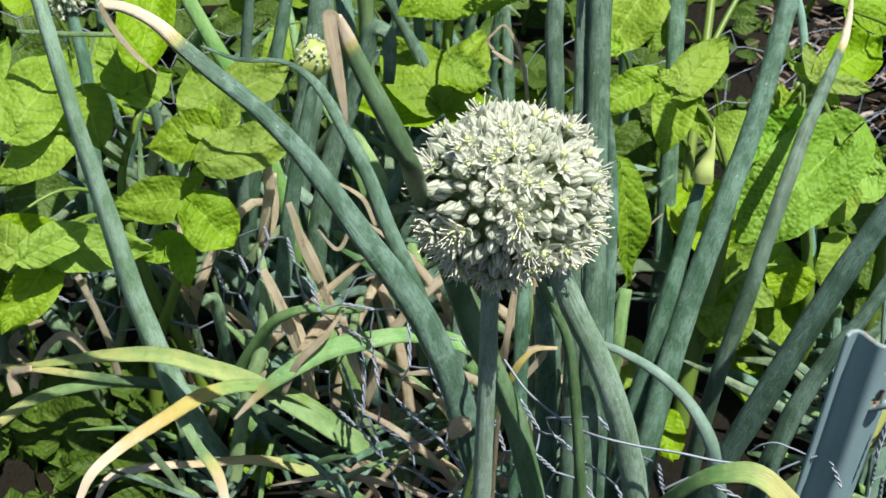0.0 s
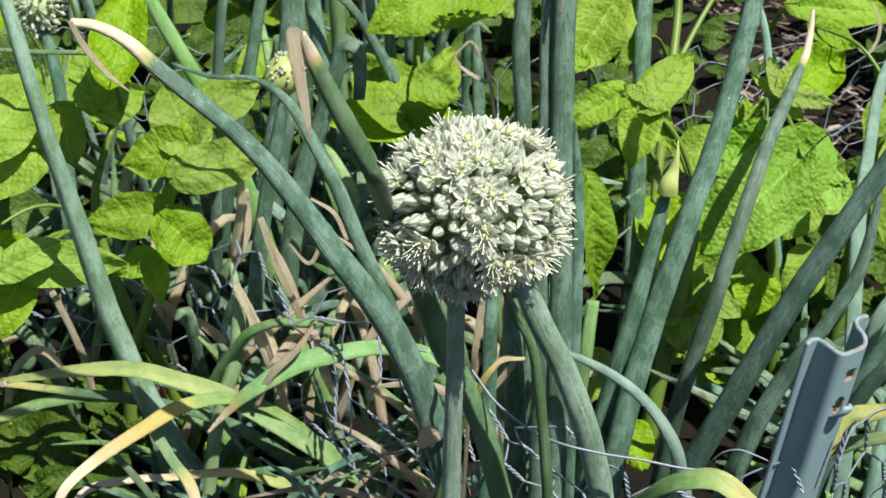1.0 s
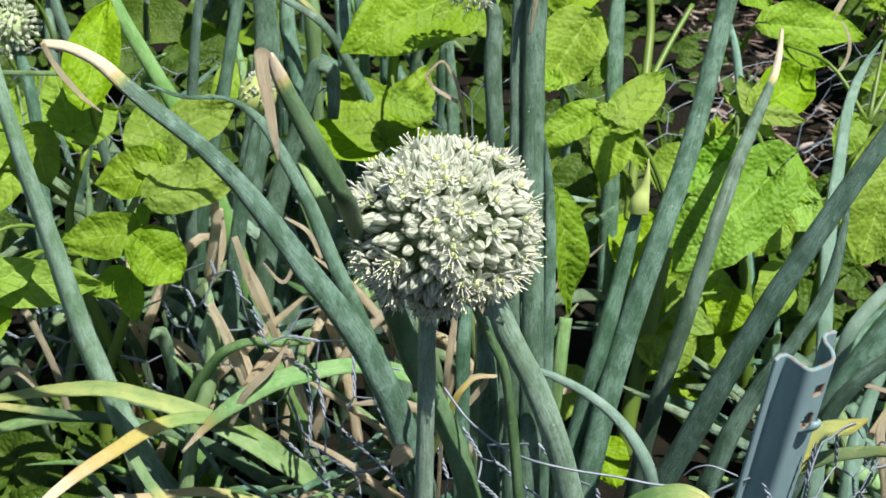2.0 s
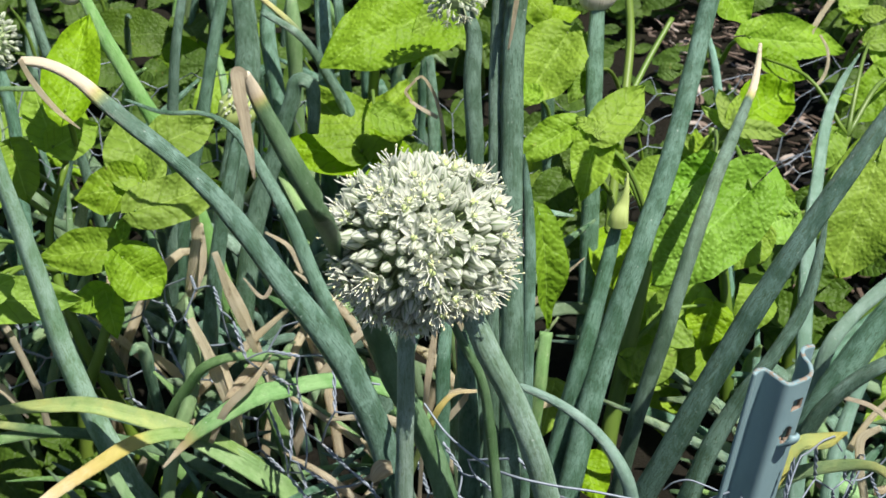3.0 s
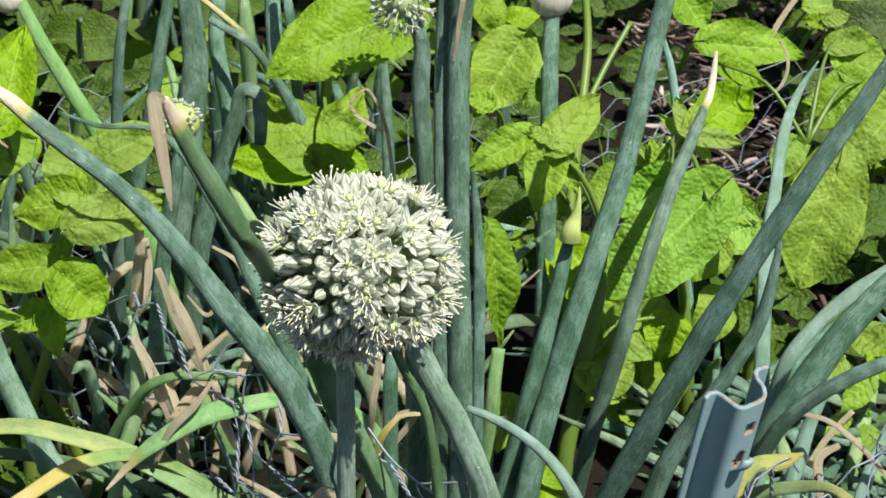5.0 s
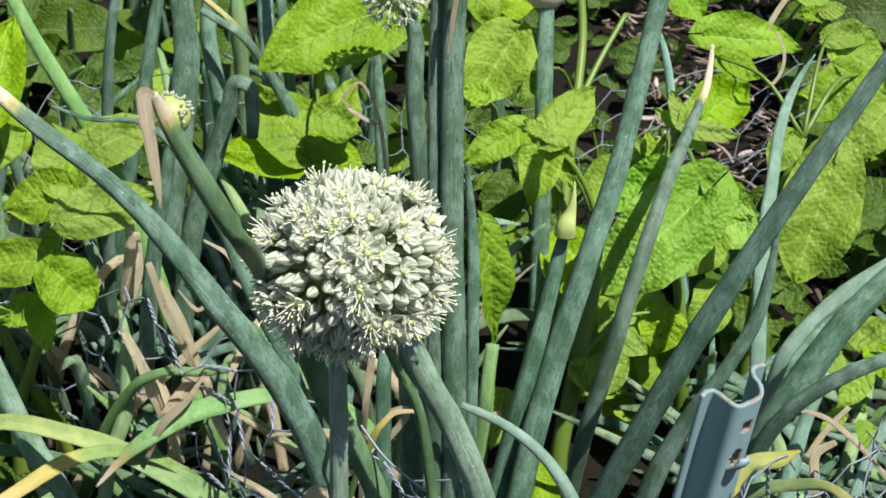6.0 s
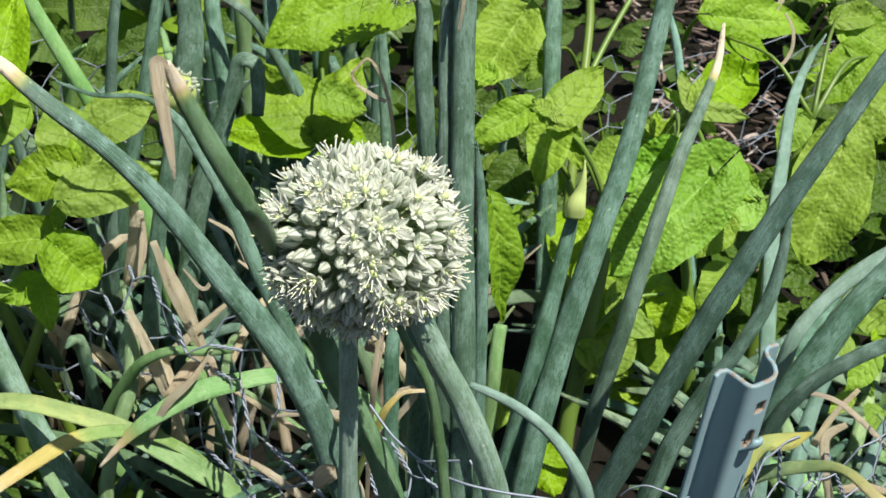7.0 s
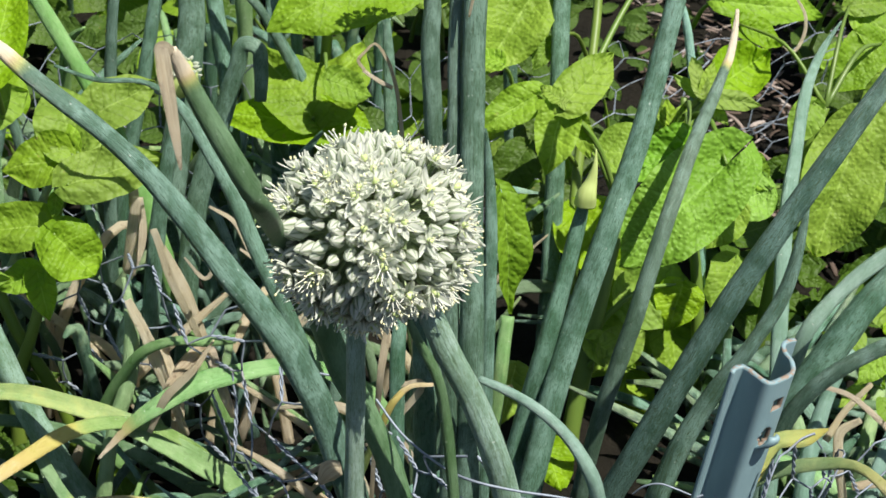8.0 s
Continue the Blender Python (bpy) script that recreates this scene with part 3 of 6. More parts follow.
def netting(label, top, foot, cell, drop, seed, crumple, r=0.00052, rough=4, turn=0.0):
    """Hexagonal wire netting hung between a sagging top line and a foot line, crumpled; turn: how far its lattice hangs askew."""
    rnd = random.Random(seed)
    t_line, f_line = spline(top, 12), spline(foot, 12)
    seg = np.r_[0, np.cumsum(np.linalg.norm(np.diff(t_line, axis=0), axis=1))]
    total = seg[-1]
    cs, sn = math.cos(turn), math.sin(turn)

    def at(p):
        u, v = p[0] * cs + p[1] * sn, p[1] * cs - p[0] * sn
        if not (0 <= u <= total and 0 <= v <= drop):
            return None
        k = u / total
        a0 = np.array([np.interp(u, seg, t_line[:, n]) for n in range(3)])
        b0 = np.array([np.interp(k, np.linspace(0, 1, len(f_line)), f_line[:, n]) for n in range(3)])
        q = Vector(a0 + (b0 - a0) * v / max(1e-6, np.linalg.norm(b0 - a0)))
        w = Vector((u * 21, v * 21, seed * 5.1))
        return q + Vector((noise.noise(w), noise.noise(w + Vector((9, 3, 1))), noise.noise(w + Vector((2, 8, 5))))) * crumple

    net = thing("wire_netting", label, "wire netting")
    h = cell * 0.58
    reach = total * abs(sn) + drop * cs
    first, last = -int(drop * abs(sn) / cell) - 1, int((total * cs + drop * abs(sn)) / cell) + 1
    for j in range(int(reach / (h * 1.5)) + 1):
        strand = []
        for i in range(first, last):
            u0, v0 = (i + (j % 2) * 0.5) * cell, j * h * 1.5
            a0, b0, c0, d0 = at((u0, v0 + h * 0.5)), at((u0 + cell / 2, v0)), at((u0 + cell, v0 + h * 0.5)), at((u0, v0 + h * 1.5))
            if a0 and b0 and c0:
                for p, q in ((a0, b0), (b0, c0)):
                    sag = Vector([rnd.uniform(-1, 1) * cell * 0.04 for _ in range(3)])
                    strand += [p, p.lerp(q, 0.2) + sag * 0.5, p.lerp(q, 0.5) + sag, p.lerp(q, 0.8) + sag * 0.5]
            if strand and (not (a0 and b0 and c0) or i == last - 1):
                bm = bmesh.new()
                wire(bm, strand, r)
                part("wire_strand", bm, M_WIRE, net)
                strand = []
            if not (a0 and d0):
                continue
            # the twisted stretch between two cells
            t = d0 - a0
            s = t.cross(Vector((0.2, 1, 0.1))).normalized()
            w = s.cross(t).normalized()
            bm = bmesh.new()
            for ph in (0, math.pi):
                pts = []
                for m in range(rough * 3 + 1):
                    k = m / (rough * 3)
                    an = ph + k * 2 * math.pi * 2.4
                    pts.append(a0 + t * k + (s * math.cos(an) + w * math.sin(an)) * r * 1.25 * min(1, 6 * k, 6 * (1 - k)))
                wire(bm, pts, r, 5)
            part("wire_twist", bm, M_WIRE, net)
    return net


def loose_wire(label, ctrl, r=0.00042):
    bm = bmesh.new()
    wire(bm, [Vector(p[:3]) for p in spline(ctrl, 8)], r)
    return tagged(part("loose_wire", bm, M_WIRE, None), label, "wire")


# ---- ground ----
def ground():
    bm = bmesh.new()
    xs = [-60, -12, -3] + [-1.2 + 0.03 * i for i in range(91)] + [3, 12, 60]
    ys = [-60, -8, -1.2] + [-0.6 + 0.03 * i for i in range(91)] + [3.5, 12, 60]
    grid = [[bm.verts.new((x, y, 0.018 * noise.noise(Vector((x * 7, y * 7, 0))) + 0.008 * noise.noise(Vector((x * 30, y * 30, 4))) if abs(x) < 2 and abs(y) < 2.5 else 0.0)) for x in xs] for y in ys]
    for a0, b0 in zip(grid, grid[1:]):
        for j in range(len(xs) - 1):
            bm.faces.new((a0[j], a0[j + 1], b0[j + 1], b0[j]))
    tagged(part("ground", bm, M_SOIL, None), "garden soil coloured near-black for the shade between plants, covered with dry litter", "soil", kind="structure")


def undergrowth(label, count, box, size, seed, gap):
    """Low leaves that hide the soil between the rows; their colour has shade painted in."""
    rnd = random.Random(seed)
    bm = bmesh.new()
    for k in range(count):
        x, y, z = rnd.uniform(*box[0]), rnd.uniform(*box[1]), rnd.uniform(*box[2])
        if gap[0] < x < gap[1] and y < gap[2]:
            continue
        an, ln = rnd.uniform(0, 6.28), size * rnd.uniform(0.5, 1.1)
        blade(bm, (x, y, z), (x + math.cos(an) * ln, y + math.sin(an) * ln, z + rnd.uniform(-0.4, 0.5) * ln), ln * rnd.uniform(0.45, 0.75), seed=k * 0.37, nl=6, nw=2)
    tagged(part("undergrowth", bm, M_LEAF_SHADED, None), label, "undergrowth", kind="stuff")


def litter(name, label, count, box, size, mat, seed, lift=0.03):
    """Chips and dry scraps lying on the soil."""
    rnd = random.Random(seed)
    bm = bmesh.new()
    for _ in range(count):
        x, y = rnd.uniform(box[0], box[1]), rnd.uniform(box[2], box[3])
        ln, wd = rnd.uniform(0.4, 1.0) * size, rnd.uniform(0.06, 0.2) * size
        m = Matrix.Translation((x, y, rnd.uniform(0.002, lift))) @ Euler((rnd.uniform(-0.5, 0.5), rnd.uniform(-0.4, 0.4), rnd.uniform(0, 6.28))).to_matrix().to_4x4()
        bend = rnd.uniform(-0.25, 0.25) * ln
        rings = []
        for i in range(4):
            s = i / 3 * 2 - 1
            w = wd * (1 - 0.35 * abs(s)) * rnd.uniform(0.8, 1.2)
            rings.append([bm.verts.new(m @ Vector((s * ln / 2, yy * w / 2 + bend * s * s, zz * wd * 0.22))) for yy, zz in ((-1, -1), (1, -0.8), (0.9, 1), (-0.9, 0.7))])
        for a0, b0 in zip(rings, rings[1:]):
            for k in range(4):
                bm.faces.new((a0[k], a0[(k + 1) % 4], b0[(k + 1) % 4], b0[k]))
        bm.faces.new(rings[0][::-1])
        bm.faces.new(rings[-1])
    tagged(part(name, bm, mat, None), label, "litter", kind="stuff")


# ---- the bed ----
ground()
litter("mulch", "dry wood chips and straw scraps on the soil", 700, (0.25, 0.50, 0.42, 1.00), 0.026, M_MULCH, 3, 0.025)

# ---- the flowering onion ----
flowering = thing("onion_plant", "flowering onion with one round white head on tubular blue-green stalks", "onion plant", "onion plants")
umbel(flowering, (-0.0097, 0.0020, 0.3096), 0.0352, 560, 0.29, 5, "round white onion flower head of buds and open florets", axis=(-0.4426, 0.3703, 0.8167))
onion_leaf(flowering, [(-0.0000, 0.0060, 0.2930, 0.00320, 0.00), (0.0080, 0.0100, 0.2770, 0.00443, 0.00), (0.0130, 0.0100, 0.2640, 0.00531, 0.00), (0.0220, 0.0090, 0.2420, 0.00578, 0.00), (0.0310, 0.0080, 0.2230, 0.00589, 0.00), (0.0380, 0.0060, 0.2040, 0.00599, 0.00), (0.0440, 0.0050, 0.1850, 0.00610, 0.00), (0.0600, 0.0050, -0.0050, 0.00650, 0.00)], seed=1, name='scape', mat=M_SCAPE, label='thick pale green flower stalk')
onion_leaf(flowering, [(-0.0135, 0.0060, 0.2951, 0.00300, 0.00), (-0.0160, 0.0040, 0.2785, 0.00350, 0.00), (-0.0168, 0.0020, 0.2560, 0.00385, 0.00), (-0.0173, 0.0005, 0.2240, 0.00400, 0.00), (-0.0180, 0.0000, 0.1900, 0.00410, 0.00), (-0.0200, 0.0010, 0.1000, 0.00450, 0.00), (-0.0210, 0.0030, -0.0050, 0.00480, 0.00)], seed=2, name='scape', mat=M_SCAPE)
onion_leaf(flowering, [(-0.0702, -0.0646, 0.4147, 0.00148, 1.00), (-0.0680, -0.0634, 0.4082, 0.00233, 0.95), (-0.0663, -0.0632, 0.4035, 0.00271, 0.25), (-0.0645, -0.0629, 0.3988, 0.00292, 0.06), (-0.0524, -0.0612, 0.3707, 0.00370, 0.04), (-0.0455, -0.0104, 0.3170, 0.00444, 0.03), (-0.0367, 0.0196, 0.2717, 0.00482, 0.00), (-0.0295, 0.0373, 0.2377, 0.00533, 0.00), (-0.0218, 0.0401, 0.2112, 0.00572, 0.00), (-0.0131, 0.0401, 0.1906, 0.00529, 0.00), (-0.0047, 0.0397, 0.1694, 0.00537, 0.00), (0.0018, 0.0374, 0.1449, 0.00546, 0.00), (0.0253, 0.0290, -0.0050, 0.00600, 0.00)], seed=3, mat=M_OLIVE, label='olive-green tubular leaf with a broken dry tip')
onion_leaf(flowering, [(-0.0696, -0.0661, 0.4144, 0.00129, 1.00), (-0.0722, -0.0672, 0.4165, 0.00202, 1.00), (-0.0719, -0.0715, 0.4137, 0.00228, 1.00), (-0.0695, -0.0821, 0.4060, 0.00189, 0.90), (-0.0674, -0.0915, 0.3991, 0.00134, 1.00), (-0.0658, -0.0993, 0.3940, 0.00035, 1.00)], seed=4, name='dry_tip', mat=M_DRY, flat=0.25, channel=0.5, label='folded papery dry leaf tip')
onion_leaf(flowering, [(-0.1880, 0.1050, 0.3450, 0.00221, 1.00), (-0.1790, 0.1050, 0.3440, 0.00259, 1.00), (-0.1700, 0.1050, 0.3400, 0.00285, 1.00), (-0.1610, 0.1050, 0.3330, 0.00337, 0.95), (-0.1560, 0.1040, 0.3280, 0.00363, 0.35), (-0.1420, 0.1000, 0.3160, 0.00403, 0.08), (-0.1220, 0.0980, 0.2980, 0.00431, 0.00), (-0.1050, 0.0960, 0.2790, 0.00474, 0.00), (-0.0910, 0.0940, 0.2590, 0.00545, 0.00), (-0.0710, 0.0910, 0.2270, 0.00636, 0.00), (-0.0610, 0.0900, 0.2120, 0.00670, 0.00), (-0.0440, 0.0900, 0.1800, 0.00729, 0.00), (-0.0310, 0.0910, 0.1430, 0.00752, 0.00), (-0.0240, 0.0920, 0.1160, 0.00770, 0.00), (0.0050, 0.0850, -0.0050, 0.00750, 0.00)], seed=5, label='long slanting blue-green leaf with a dry end')
onion_leaf(flowering, [(-0.1870, 0.1000, 0.3480, 0.00116, 1.00), (-0.1850, 0.1000, 0.3420, 0.00129, 1.00), (-0.1790, 0.0990, 0.3310, 0.00155, 1.00), (-0.1720, 0.0980, 0.3220, 0.00117, 1.00), (-0.1640, 0.0980, 0.3140, 0.00039, 1.00)], seed=6, name='dry_tip', mat=M_DRY, flat=0.4, channel=0.3, label='thin dry shred')
onion_leaf(flowering, [(0.0000, 0.0018, 0.2771, 0.00106, 0.00), (0.0066, -0.0013, 0.2619, 0.00190, 0.00), (0.0143, -0.0045, 0.2465, 0.00215, 0.00), (0.0189, -0.0059, 0.2234, 0.00243, 0.00), (0.0217, -0.0089, 0.1975, 0.00247, 0.00), (0.0350, -0.0230, -0.0050, 0.00272, 0.00)], seed=7, mat=M_OLIVE)

# ---- onions behind the head ----
upright = thing("onion_plant", "tall upright onion with straight blue-green stalks behind the head", "onion plant", "onion plants")
onion_leaf(upright, [(0.0410, 0.1519, 0.3792, 0.00475, 0.00), (0.0379, 0.1431, 0.3432, 0.00506, 0.00), (0.0368, 0.1283, 0.3027, 0.00513, 0.00), (0.0364, 0.1072, 0.2520, 0.00519, 0.00), (0.0373, 0.0892, 0.1907, 0.00554, 0.00), (0.0366, 0.0753, 0.1147, 0.00598, 0.00), (0.0359, 0.0623, -0.0050, 0.00658, 0.00)], seed=8, mat=M_ONION, name='scape')
onion_leaf(upright, [(0.0332, 0.1602, 0.3762, 0.00306, 0.00), (0.0303, 0.1486, 0.3409, 0.00333, 0.00), (0.0292, 0.1293, 0.2932, 0.00337, 0.00), (0.0284, 0.1079, 0.2420, 0.00341, 0.00), (0.0278, 0.0853, 0.1728, 0.00418, 0.00), (0.0278, 0.0757, 0.1146, 0.00431, 0.00), (0.0278, 0.0640, -0.0050, 0.00474, 0.00)], seed=9)
onion_leaf(upright, [(0.0392, 0.1398, 0.3643, 0.00119, 0.90), (0.0374, 0.1370, 0.3543, 0.00119, 1.00), (0.0359, 0.1341, 0.3441, 0.00080, 1.00), (0.0344, 0.1326, 0.3362, 0.00053, 1.00)], seed=10, name='dry_tip', mat=M_DRY, flat=0.3)
onion_leaf(upright, [(0.0462, 0.1553, 0.2684, 0.00070, 0.00), (0.0479, 0.1533, 0.2547, 0.00189, 0.00), (0.0497, 0.1444, 0.2296, 0.00287, 0.00), (0.0497, 0.1309, 0.1966, 0.00313, 0.00), (0.0487, 0.1154, 0.1497, 0.00318, 0.00), (0.0483, 0.1044, 0.0892, 0.00327, 0.00), (0.0479, 0.0944, -0.0050, 0.00360, 0.00)], seed=11)
onion_leaf(upright, [(-0.0015, 0.0831, 0.2094, 0.00137, 0.90), (-0.0036, 0.0761, 0.1976, 0.00192, 0.90), (-0.0054, 0.0705, 0.1882, 0.00165, 0.60), (-0.0066, 0.0721, 0.1696, 0.00140, 0.00), (-0.0129, 0.0817, -0.0050, 0.00154, 0.00)], seed=12, mat=M_DRY, flat=0.3)
onion_leaf(upright, [(0.0067, 0.1159, 0.2004, 0.00258, 0.00), (0.0040, 0.1041, 0.1807, 0.00353, 0.00), (0.0033, 0.0950, 0.1444, 0.00383, 0.00), (0.0024, 0.0837, 0.1046, 0.00413, 0.00), (0.0010, 0.0656, -0.0050, 0.00454, 0.00)], seed=13)
onion_leaf(upright, [(0.0162, 0.1277, 0.1781, 0.00485, 0.00), (0.0171, 0.1092, 0.1477, 0.00558, 0.00), (0.0178, 0.0931, 0.0999, 0.00616, 0.00), (0.0186, 0.0724, -0.0050, 0.00677, 0.00)], seed=14)
second = thing("onion_plant", "onion with a small white head on a straight stalk", "onion plant", "onion plants")
umbel(second, (0.0138, 0.2521, 0.3193), 0.0175, 105, 0.2, 9, "small half-open white onion flower head")
onion_leaf(second, [(0.0159, 0.2503, 0.3164, 0.00296, 0.00), (0.0243, 0.2462, 0.2998, 0.00426, 0.00), (0.0241, 0.2367, 0.2735, 0.00488, 0.00), (0.0260, 0.2253, 0.2336, 0.00494, 0.00), (0.0271, 0.2156, 0.1648, 0.00538, 0.00), (0.0282, 0.2003, 0.0865, 0.00583, 0.00), (0.0289, 0.1898, -0.0050, 0.00641, 0.00)], seed=15, name='scape')
onion_leaf(second, [(-0.0117, 0.1770, 0.2889, 0.00087, 0.90), (-0.0054, 0.1754, 0.2848, 0.00116, 1.00), (0.0027, 0.1743, 0.2804, 0.00116, 1.00)], seed=16, mat=M_DRY, flat=0.3)
onion_leaf(second, [(-0.0108, 0.1769, 0.2889, 0.00072, 1.00), (-0.0137, 0.1794, 0.2929, 0.00087, 1.00), (-0.0104, 0.1814, 0.2964, 0.00072, 1.00), (-0.0060, 0.1832, 0.2996, 0.00072, 1.00), (-0.0006, 0.1798, 0.2945, 0.00087, 1.00), (0.0033, 0.1740, 0.2853, 0.00101, 0.90), (0.0060, 0.1678, 0.2700, 0.00102, 0.70), (0.0075, 0.1599, 0.2517, 0.00131, 0.20), (0.0203, 0.0939, -0.0050, 0.00145, 0.00)], seed=17, name='dry_tip', mat=M_DRY, flat=0.35, channel=0.3, label='bent dry leaf tip')
third = thing("onion_plant", "onion with a pale closed head behind potato leaves", "onion plant", "onion plants")
closed_head(third, (0.1142, 0.3833, 0.2676), (0.05, -0.1, 1), 0.0125, M_PAPER, "pale papery closed flower bud", 0, 3)
onion_leaf(third, [(0.1142, 0.3818, 0.2651, 0.00447, 0.00), (0.1127, 0.3719, 0.2380, 0.00540, 0.00), (0.1117, 0.3541, 0.1980, 0.00573, 0.00), (0.1113, 0.3349, 0.1239, 0.00617, 0.00), (0.1095, 0.3141, 0.0470, 0.00631, 0.00), (0.1089, 0.3062, -0.0050, 0.00694, 0.00)], seed=18, name='scape')

# ---- onions to the east ----
east = thing("onion_plant", "onion with long slanting scarred stalks and a pointed bud", "onion plant", "onion plants")
onion_leaf(east, [(0.1585, 0.2366, 0.3476, 0.00457, 0.00), (0.1509, 0.2245, 0.3270, 0.00497, 0.00), (0.1410, 0.2072, 0.2924, 0.00528, 0.00), (0.1287, 0.1851, 0.2498, 0.00570, 0.00), (0.1128, 0.1654, 0.2054, 0.00631, 0.00), (0.0985, 0.1513, 0.1599, 0.00683, 0.00), (0.0847, 0.1350, 0.1107, 0.00692, 0.00), (0.0759, 0.1227, 0.0685, 0.00701, 0.00), (0.0672, 0.1105, -0.0050, 0.00771, 0.00)], seed=19, mat=M_ONION)
onion_leaf(east, [(0.1918, 0.2654, 0.2809, 0.00097, 1.00), (0.1886, 0.2531, 0.2710, 0.00193, 1.00), (0.1842, 0.2419, 0.2629, 0.00240, 0.80), (0.1799, 0.2335, 0.2593, 0.00270, 0.10), (0.1746, 0.2238, 0.2535, 0.00315, 0.00), (0.1567, 0.1897, 0.2383, 0.00383, 0.00), (0.1374, 0.1534, 0.2088, 0.00421, 0.00), (0.1226, 0.1336, 0.1644, 0.00454, 0.00), (0.1120, 0.1275, 0.1218, 0.00463, 0.00), (0.1062, 0.1280, 0.0796, 0.00476, 0.00), (0.0994, 0.1285, -0.0050, 0.00524, 0.00)], seed=20, label='slender dark green leaf with a dry tan tip')
onion_leaf(east, [(0.2302, 0.1049, 0.3485, 0.00347, 0.00), (0.2091, 0.0907, 0.3234, 0.00401, 0.00), (0.1881, 0.0768, 0.2989, 0.00444, 0.00), (0.1685, 0.0670, 0.2705, 0.00481, 0.00), (0.1480, 0.0595, 0.2353, 0.00522, 0.00), (0.1285, 0.0544, 0.1936, 0.00558, 0.00), (0.1140, 0.0525, 0.1574, 0.00582, 0.00), (0.1034, 0.0541, 0.1274, 0.00595, 0.00), (0.0759, 0.0582, -0.0050, 0.00655, 0.00)], seed=21, mat=M_SCARRED, label='broad slanting leaf with green scars')
onion_leaf(east, [(0.1909, 0.1041, 0.2591, 0.00075, 0.00), (0.1879, 0.0964, 0.2462, 0.00224, 0.00), (0.1816, 0.0870, 0.2196, 0.00355, 0.00), (0.1674, 0.0791, 0.1949, 0.00355, 0.00), (0.1529, 0.0770, 0.1690, 0.00440, 0.00), (0.1407, 0.0743, 0.1425, 0.00532, 0.00), (0.1310, 0.0698, 0.1129, 0.00576, 0.00), (0.1083, 0.0591, -0.0050, 0.00634, 0.00)], seed=22, mat=M_SCARRED)
onion_leaf(east, [(0.0999, 0.1707, 0.2184, 0.00267, 0.00), (0.0977, 0.1676, 0.2079, 0.00364, 0.00), (0.0913, 0.1583, 0.1814, 0.00438, 0.00), (0.0813, 0.1469, 0.1407, 0.00517, 0.00), (0.0733, 0.1426, 0.1011, 0.00554, 0.00), (0.0649, 0.1358, 0.0574, 0.00592, 0.00), (0.0580, 0.1303, -0.0050, 0.00651, 0.00)], seed=23, name='scape')
onion_leaf(east, [(0.1038, 0.1721, 0.2476, 0.00030, 0.00), (0.1033, 0.1689, 0.2402, 0.00134, 0.00), (0.1018, 0.1672, 0.2319, 0.00300, 0.00), (0.0995, 0.1650, 0.2249, 0.00511, 0.00), (0.0990, 0.1653, 0.2202, 0.00558, 0.00)], seed=24, name='bud_sheath', mat=M_SPATHE, flat=0.9, label='pointed yellow-green bud sheath')
onion_leaf(east, [(0.0393, 0.0674, 0.1867, 0.00165, 0.00), (0.0489, 0.0650, 0.1835, 0.00220, 0.00), (0.0646, 0.0552, 0.1792, 0.00259, 0.00), (0.0786, 0.0432, 0.1712, 0.00298, 0.00), (0.0891, 0.0336, 0.1562, 0.00352, 0.00), (0.0947, 0.0333, 0.1349, 0.00385, 0.00), (0.1164, 0.0321, -0.0050, 0.00423, 0.00)], seed=25, mat=M_PALE)
onion_leaf(east, [(0.2612, 0.2949, 0.2608, 0.00046, 0.00), (0.2529, 0.2889, 0.2503, 0.00173, 0.00), (0.2384, 0.2665, 0.2334, 0.00317, 0.00), (0.2287, 0.2390, 0.2086, 0.00374, 0.00), (0.2198, 0.2111, 0.1831, 0.00425, 0.00), (0.2153, 0.1848, 0.1500, 0.00451, 0.00), (0.2129, 0.1580, 0.1057, 0.00477, 0.00), (0.2095, 0.1205, -0.0050, 0.00525, 0.00)], seed=26, mat=M_PALE, label='pale narrow leaf')
onion_leaf(east, [(0.2652, 0.1354, 0.2105, 0.00612, 0.00), (0.2412, 0.1241, 0.1901, 0.00710, 0.00), (0.2218, 0.1156, 0.1639, 0.00780, 0.00), (0.2036, 0.1105, 0.1327, 0.00722, 0.00), (0.1925, 0.1104, 0.1000, 0.00655, 0.00), (0.1716, 0.1104, -0.0050, 0.00720, 0.00)], seed=27)
onion_leaf(east, [(0.2565, 0.0962, 0.1877, 0.00340, 0.00), (0.2334, 0.0927, 0.1801, 0.00391, 0.00), (0.2148, 0.0920, 0.1668, 0.00394, 0.00), (0.2003, 0.0931, 0.1463, 0.00417, 0.00), (0.1897, 0.0934, 0.1142, 0.00467, 0.00), (0.1664, 0.0942, -0.0050, 0.00514, 0.00)], seed=28)
onion_leaf(east, [(0.2857, 0.1845, 0.1869, 0.00412, 0.00), (0.2601, 0.1773, 0.1731, 0.00431, 0.00), (0.2408, 0.1699, 0.1594, 0.00375, 0.00), (0.2247, 0.1607, 0.1430, 0.00407, 0.00), (0.2179, 0.1567, 0.1146, 0.00420, 0.00), (0.2010, 0.1467, -0.0050, 0.00462, 0.00)], seed=29, mat=M_PALE)
onion_leaf(east, [(0.1997, 0.0488, 0.1687, 0.00055, 0.40), (0.1886, 0.0471, 0.1651, 0.00412, 0.26), (0.1762, 0.0469, 0.1638, 0.00385, 0.22), (0.1664, 0.0402, 0.1519, 0.00357, 0.30), (0.0982, -0.0063, -0.0050, 0.00393, 0.00)], seed=30, mat=M_YELLOW, flat=0.3)
